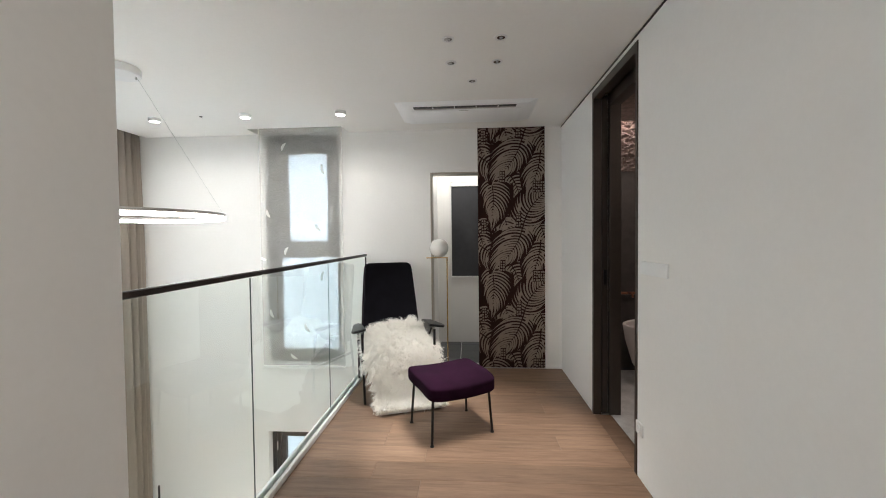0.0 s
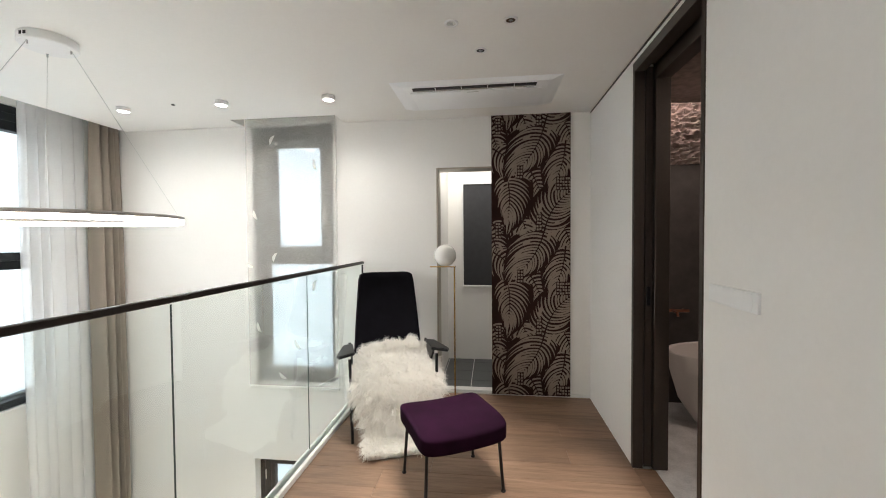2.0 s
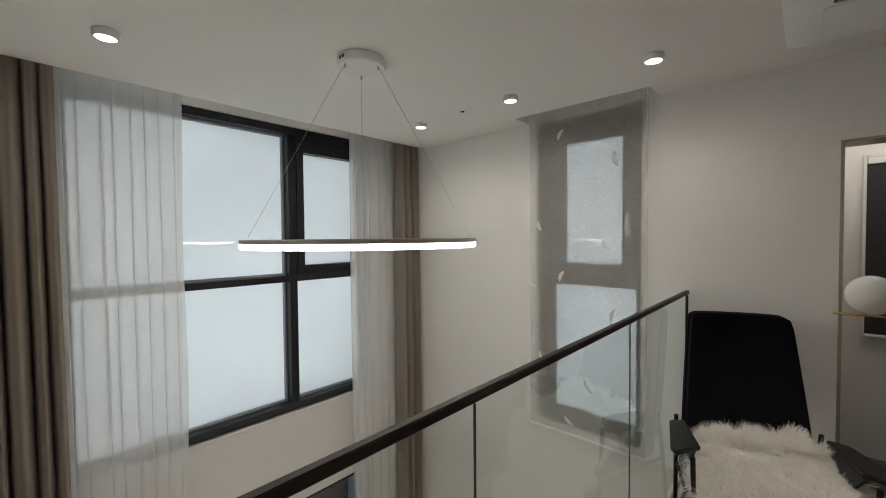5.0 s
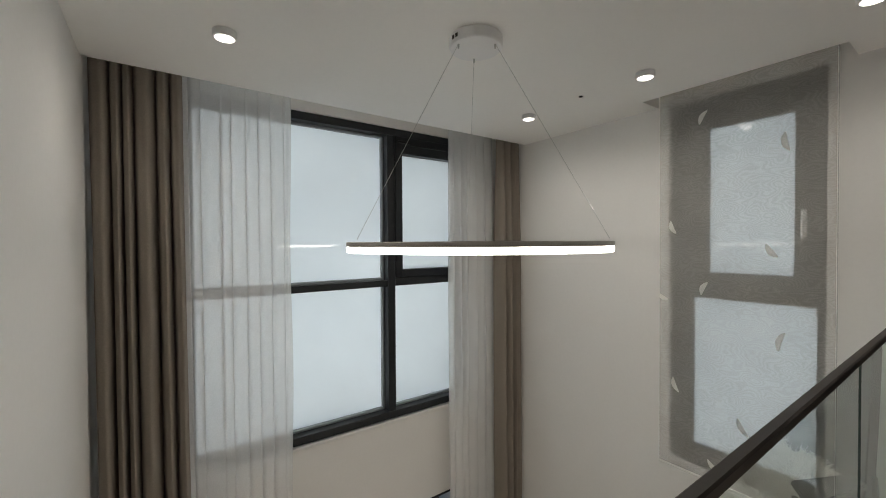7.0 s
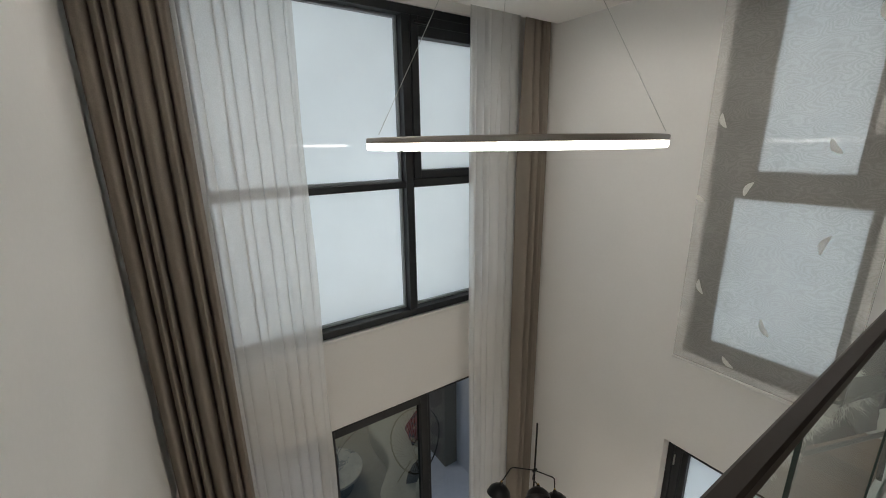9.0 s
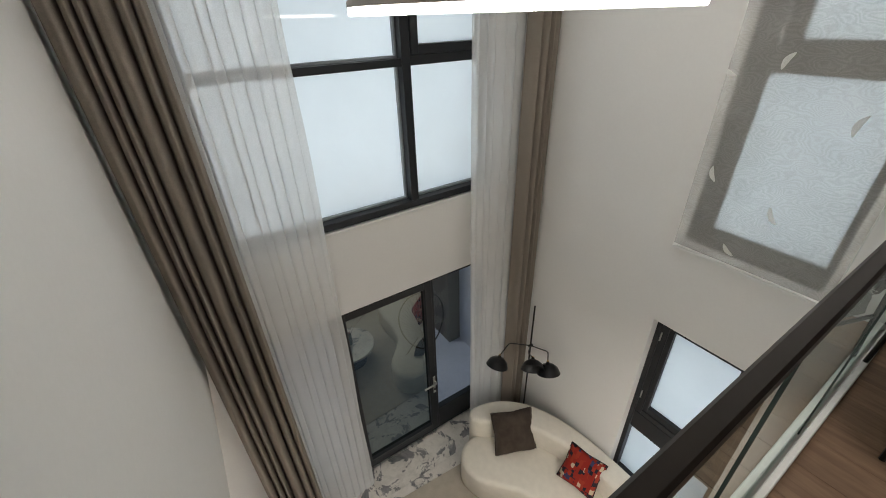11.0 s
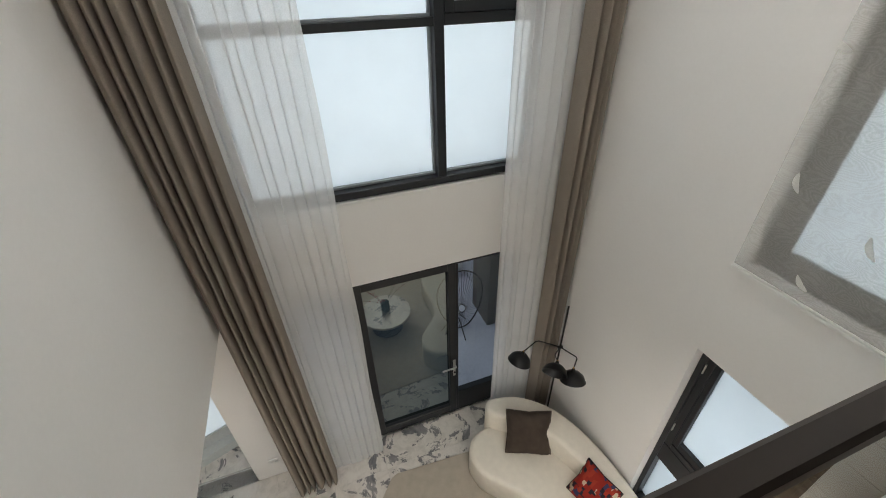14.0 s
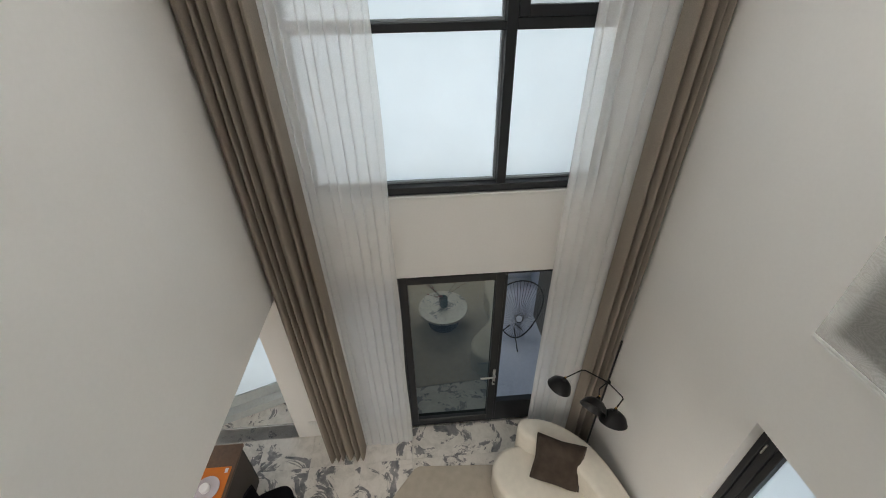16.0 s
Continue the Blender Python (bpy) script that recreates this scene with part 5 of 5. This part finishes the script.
def lamp_head(elbow, head, aim):
    e, h = Vector(elbow) - J + Vector((0, 0, J.z - ZL)), Vector(head) - J + Vector((0, 0, J.z - ZL))
    j = Vector((0, 0, J.z - ZL))
    aim = Vector(aim).normalized()
    top = h - aim * 0.085
    arm = part("arm", tube(bmesh.new(), [j, j + (e - j) * 0.92, e + (top - e) * 0.10, e + (top - e) * 0.9, top], 0.0065, 8), M_BLACK, fl, "thin black arm")
    part("swivel", cyl(bmesh.new(), top - aim * 0.015, top + aim * 0.01, 0.009, n=10), M_BRASS, arm, "small brass swivel")
    m4 = Matrix.Translation(h) @ (-aim).to_track_quat("Z", "Y").to_matrix().to_4x4()
    prof = [(0.0, 0.085), (0.016, 0.085), (0.020, 0.07), (0.026, 0.058), (0.066, 0.045), (0.106, 0.010), (0.130, -0.050), (0.127, -0.050), (0.096, 0.004), (0.058, 0.038), (0.0, 0.05)]
    part("shade", lathe(bmesh.new(), prof, n=36, m=m4), M_BLACK, fl, "black dish-shaped shade")


lamp_head((-3.59, 3.92, -1.905), (-3.49, 3.66, -1.98), (0.1, -0.35, -0.9))
lamp_head((-3.33, 3.98, -1.89), (-3.12, 3.84, -1.82), (0.62, -0.6, -0.35))
lamp_head((-3.19, 4.16, -1.86), (-3.03, 4.00, -1.90), (0.35, -0.15, -0.9))

# rug with a thin embroidered twig
M_RUG = plain("beige_rug", (0.46, 0.41, 0.34), 0.95, 0, 190, 0.12, 0.5, spec=0.1, world_space=True)
rug = thing("area_rug", pose(0, 0, ZL), "large plain beige woven rug with slanted corners", "rug")
bm = bmesh.new()
loop = [Vector(p) for p in ((-3.49, 2.12), (-3.46, 2.05), (-2.55, 1.28), (-1.2, 1.2), (-0.7, 1.9), (-0.75, 3.3), (-1.3, 4.0), (-3.0, 3.9), (-3.42, 3.2))]
fine = []
for a, c in zip(loop, loop[1:] + loop[:1]):
    fine += [a.lerp(c, k / 6) for k in range(6)]
rounded_solid(bm, fine, 0.0, 0.012, 0.005, 0.001)
part("carpet", bm, M_RUG, rug, "beige woven pile")
M_TWIG = plain("brown_twig", (0.14, 0.07, 0.04), 0.9, 0, 90, 0.2, 0)
M_BERRY = plain("red_berry", (0.35, 0.02, 0.015), 0.4, 0, 90, 0.2, 0)

# round coffee table with a vase of twigs
ct = thing("coffee_table", pose(-2.20, 2.60, ZL + 0.012), "round white marble coffee table on a dark pedestal", "coffee table")
part("tabletop", lathe(bmesh.new(), [(0.0, 0.31), (0.40, 0.31), (0.41, 0.315), (0.41, 0.345), (0.405, 0.35), (0.0, 0.35)], n=64), M_MARBLE, ct, "round marble top")
part("pedestal", lathe(bmesh.new(), [(0.0, 0.0), (0.26, 0.0), (0.26, 0.02), (0.2, 0.05), (0.17, 0.17), (0.2, 0.29), (0.24, 0.31), (0.0, 0.31)], n=40), M_BLACK, ct, "dark pedestal")
vz = thing("glass_vase", pose(-2.17, 2.61, ZL + 0.362), "green glass vase holding twigs with red berries", "vase")
part("glass", lathe(bmesh.new(), [(0.0, 0.0), (0.06, 0.0), (0.07, 0.02), (0.07, 0.17), (0.065, 0.18), (0.058, 0.17), (0.058, 0.03), (0.0, 0.02)], n=28), plain("green_glass", (0.10, 0.16, 0.14), 0.1, 0, 20, 0.1, 0), vz, "dark green glass")
rng = random.Random(9)
for k in range(11):
    a, sp, hh = rng.uniform(1.9, 4.6) if k < 6 else rng.uniform(0, 6.28), rng.uniform(0.2, 0.42), rng.uniform(0.42, 0.62)
    pts = [(0.02 * math.cos(a) + sp * t ** 1.6 * math.cos(a + 0.3 * t), 0.02 * math.sin(a) + sp * t ** 1.6 * math.sin(a + 0.3 * t), 0.05 + hh * t) for t in (0, 0.2, 0.4, 0.6, 0.8, 1)]
    tw = part("twig", tube(bmesh.new(), pts, 0.0025, 5), M_TWIG, vz, "bare brown twig")
    for q in range(5):
        t_ = rng.uniform(0.55, 1.0)
        i_ = min(4, int(t_ * 5))
        c_ = Vector(pts[i_]).lerp(Vector(pts[i_ + 1]), t_ * 5 - i_)
        part("berry", lathe(bmesh.new(), [(0.0, -0.008), (0.006, -0.005), (0.008, 0.0), (0.006, 0.005), (0.0, 0.008)], c_ + Vector((rng.uniform(-.008, .008), rng.uniform(-.008, .008), 0.004)), 8), M_BERRY, tw, "small red berry")

# console, dish and chair under the mezzanine
M_ORANGE = plain("orange_leather", (0.62, 0.17, 0.015), 0.5, 0, 120, 0.08, 0.15)
M_BROWNWOOD = plain("brown_wood", (0.11, 0.062, 0.036), 0.5, 0, 30, 0.25, 0.1)
cs = thing("console_desk", pose(0, 0, ZL), "brown wooden desk with an orange leather top mat", "desk")
part("desktop", bx(bmesh.new(), -3.53, -2.3, -0.55, 0.22, 0.71, 0.75, 0.004, 2), M_BROWNWOOD, cs, "brown wooden top")
for lx, ly in ((-3.50, 0.17), (-3.50, -0.50), (-2.35, 0.17), (-2.35, -0.50)):
    part("leg", bx(bmesh.new(), lx - 0.02, lx + 0.02, ly - 0.02, ly + 0.02, 0.0, 0.71, 0.003, 1), M_BLACK, cs, "black square leg")
part("side_panel", bx(bmesh.new(), -3.475, -2.375, 0.188, 0.212, 0.02, 0.71, 0.003, 1), M_BROWNFRAME, cs, "dark side panel")
solo("desk_mat", bx(bmesh.new(), -3.28, -2.42, -0.42, 0.19, ZL + 0.752, ZL + 0.76, 0.002, 1), M_ORANGE, "flat orange leather mat on the desk", "desk mat")
solo("paper_tag", bx(bmesh.new(), -3.262, -3.215, 0.135, 0.165, ZL + 0.761, ZL + 0.763), M_WHITE, "small white paper tag on the mat", "tag")
dsh = thing("round_dish", pose(-3.06, 0.02, ZL + 0.761), "round pale lilac dish holding a white candle", "dish")
M_DISH = plain("lilac_ceramic", (0.50, 0.46, 0.50), 0.4, 0, 60, 0.06, 0.05)
part("plate", lathe(bmesh.new(), [(0.0, 0.0), (0.09, 0.0), (0.125, 0.014), (0.123, 0.019), (0.088, 0.007), (0.0, 0.006)], n=40), M_DISH, dsh)
part("candle", lathe(bmesh.new(), [(0.0, 0.006), (0.045, 0.006), (0.047, 0.05), (0.04, 0.055), (0.0, 0.05)], (0.0, -0.01, 0), 24), M_WHITE, dsh, "white candle")
dc = thing("desk_chair", pose(-2.93, 0.62, ZL, 0, 0, 200), "black upholstered shell chair with thin legs", "chair")
bm = pillow(bmesh.new(), 0.46, 0.44, 0.07, Matrix.Translation((0, 0, 0.45)), 3.5)
part("seat", bm, M_BLACKVELVET, dc, "black seat")
bm = bmesh.new()
g = []
for i in range(17):
    a = radians(-150 + 120 * i / 16 - 0)
    g.append([bm.verts.new((r * math.cos(a), -r * 0.95 * math.sin(a) + 0.0, z)) for r, z in ((0.225, 0.44), (0.245, 0.56), (0.25, 0.70), (0.242, 0.735), (0.215, 0.735), (0.205, 0.70), (0.21, 0.56), (0.2, 0.44))])
for a, c in zip(g, g[1:]):
    for k in range(8):
        bm.faces.new((a[k], a[(k + 1) % 8], c[(k + 1) % 8], c[k]))
bm.faces.new(g[0])
bm.faces.new(g[-1])
part("backrest", bm, M_BLACKVELVET, dc, "rounded black back")
for x in (-0.17, 0.17):
    for y in (-0.16, 0.16):
        part("leg", tube(bmesh.new(), [(x * 1.25, y * 1.3, 0), (x, y, 0.43)], 0.010, 8), M_BLACK, dc, "thin black leg")
s = thing("wall_socket", pose(XW, 0.80, ZL + 0.30), "white double wall socket above the stone floor", "socket")
part("plate", bx(bmesh.new(), 0, 0.010, -0.06, 0.06, -0.036, 0.036, 0.003, 2), M_TRIM, s)
for k in (-0.027, 0.027):
    part("socket_ring", lathe(bmesh.new(), [(0.02, 0.0), (0.02, 0.003), (0.017, 0.003), (0.016, -0.004), (0.0, -0.004)], n=20, m=Matrix.Translation((0.010, k, 0)) @ Matrix.Rotation(radians(90), 4, "Y")), M_WHITE, s)

# ---- terrace behind the glass door ----
structure("terrace_floor", bx(bmesh.new(), -7.2, XW - 0.2, 0.9, 5.0, ZL - 0.2, ZL - 0.02), M_CONC, "grey concrete terrace floor", "terrace")
bm = bmesh.new()
bx(bm, -7.2, XW - 0.2, 4.42, 4.6, ZL - 0.1, 0.2)
# added wall, screens the terrace from the daylight lamp of the lower glass wall
bx(bm, -7.2, XW - 0.2, 0.75, 0.9, ZL - 0.1, 0.2)
structure("terrace_wall", bm, M_CONC, "grey rendered terrace side wall and an added light-blocking wall", "wall")
structure("terrace_pillar", bx(bmesh.new(), -5.95, -5.33, 4.19, 4.418, ZL - 0.018, 0.2, 0.004, 1), plain("dark_cladding", (0.10, 0.095, 0.09), 0.7, 0, 20, 0.2, 0.2), "dark clad terrace pillar", "pillar")
structure("terrace_parapet", bx(bmesh.new(), -7.2, -7.0, 0.9, 4.42, ZL - 0.1, ZL + 1.1), M_CONC, "grey rendered parapet", "parapet")
structure("ground", bx(bmesh.new(), -60, 60, -60, 60, ZL - 3.2, ZL - 3.0), M_CONC, "plain grey ground outside", "ground")
ap = thing("string_chair", pose(-5.45, 3.72, ZL - 0.02, 0, 0, 40), "round terrace chair of dark cords on a steel frame", "chair")
tilt = Matrix.Translation((0, 0.05, 0.62)) @ Matrix.Rotation(radians(52), 4, "X")
ringp = [tilt @ Vector((0.37 * math.cos(a) * (1 + 0.12 * math.sin(a)), 0.47 * math.sin(a), 0.12 * math.cos(2 * a))) for a in [2 * math.pi * k / 48 for k in range(49)]]
part("ring_frame", tube(bmesh.new(), ringp, 0.011, 8), M_BLACK, ap, "oval black steel ring")
hub = [tilt @ Vector((0.06 * math.cos(a), -0.16 + 0.06 * math.sin(a), -0.20)) for a in [2 * math.pi * k / 48 for k in range(49)]]
part("hub_frame", tube(bmesh.new(), hub, 0.006, 6), M_BLACK, ap, "small inner ring")
bm = bmesh.new()
for k in range(0, 48):
    tube(bm, [ringp[k], (ringp[k] + hub[k]) / 2 + Vector((0, 0, -0.03)), hub[k]], 0.0032, 4)
tagged(part("cords", bm, M_BLACK, ap, "stretched dark cords"), kind="stuff")
for k, a in enumerate((90, 215, 325)):
    a = radians(a)
    part("leg", tube(bmesh.new(), [(0.05 * math.cos(a), 0.05 * math.sin(a) - 0.05, 0.34), (0.28 * math.cos(a), 0.28 * math.sin(a) - 0.03, 0.008)], 0.009, 8), M_BLACK, ap, "black steel leg")


# ---- floors, piece by piece ----
floor = structure("floor", bx(bmesh.new(), XR + 0.03, XE, -1.5, YN, -0.03, -0.012), M_OAK, "oak plank floor of the mezzanine", "floor")
rng = random.Random(4)
PLANK, meshes = 0.185, {}


def plank_mesh(length, width):
    key = (round(length, 3), round(width, 3))
    if key not in meshes:
        meshes[key] = bake("plank", bx(bmesh.new(), 0.0006, length - 0.0006, 0.0006, width - 0.0006, -0.012, 0, 0.0012, 1), M_OAK, 0)
    return meshes[key]


y = YN
row = 0
while y > -1.5:
    wd = min(PLANK, y + 1.5)
    x, first = XR + 0.03, True
    while x < XE - 0.01:
        length = rng.choice((0.5, 0.8, 1.1)) if first else rng.choice((1.2, 1.5))
        first = False
        length = min(length, XE - x)
        if XE - x - length < 0.25:
            length = XE - x
        ob = new("plank", plank_mesh(length, wd))
        ob.parent, ob.location = floor, (x, y - wd, 0)
        x += length
    y -= wd
    row += 1

M_GROUT = plain("grout", (0.5, 0.48, 0.45), 0.85, 0, 80, 0.08, 0.1)
bm = bx(bmesh.new(), XW - 0.2, 1.6, -3.0, YN, ZL - 0.1, ZL - 0.008)
bx(bm, -5.0, XW - 0.2, -2.2, 0.56, ZL - 0.1, ZL - 0.008)
lower = structure("floor_lower", bm, M_GROUT, "pale stone floor with grey blotched tiles", "floor")
T = 0.63
tile_me = bake("tile", bx(bmesh.new(), 0.001, T - 0.001, 0.001, T - 0.001, -0.008, 0, 0.0012, 1), M_MARBLE, 0)
cut_me = bake("tile", bx(bmesh.new(), T - 0.601, T - 0.001, 0.001, T - 0.001, -0.008, 0, 0.0012, 1), M_MARBLE, 0)
for i in range(-2, 8):
    for j in range(-7 if i == -2 else -8, -3 if i == -2 else 4):
        ob = new("tile", cut_me if i == -1 else tile_me)
        ob.parent, ob.location = lower, (-3.59 + T * i, 2.03 + T * j + (0.2 if i % 2 and i > -1 else 0.36 if i == -2 else 0), ZL)
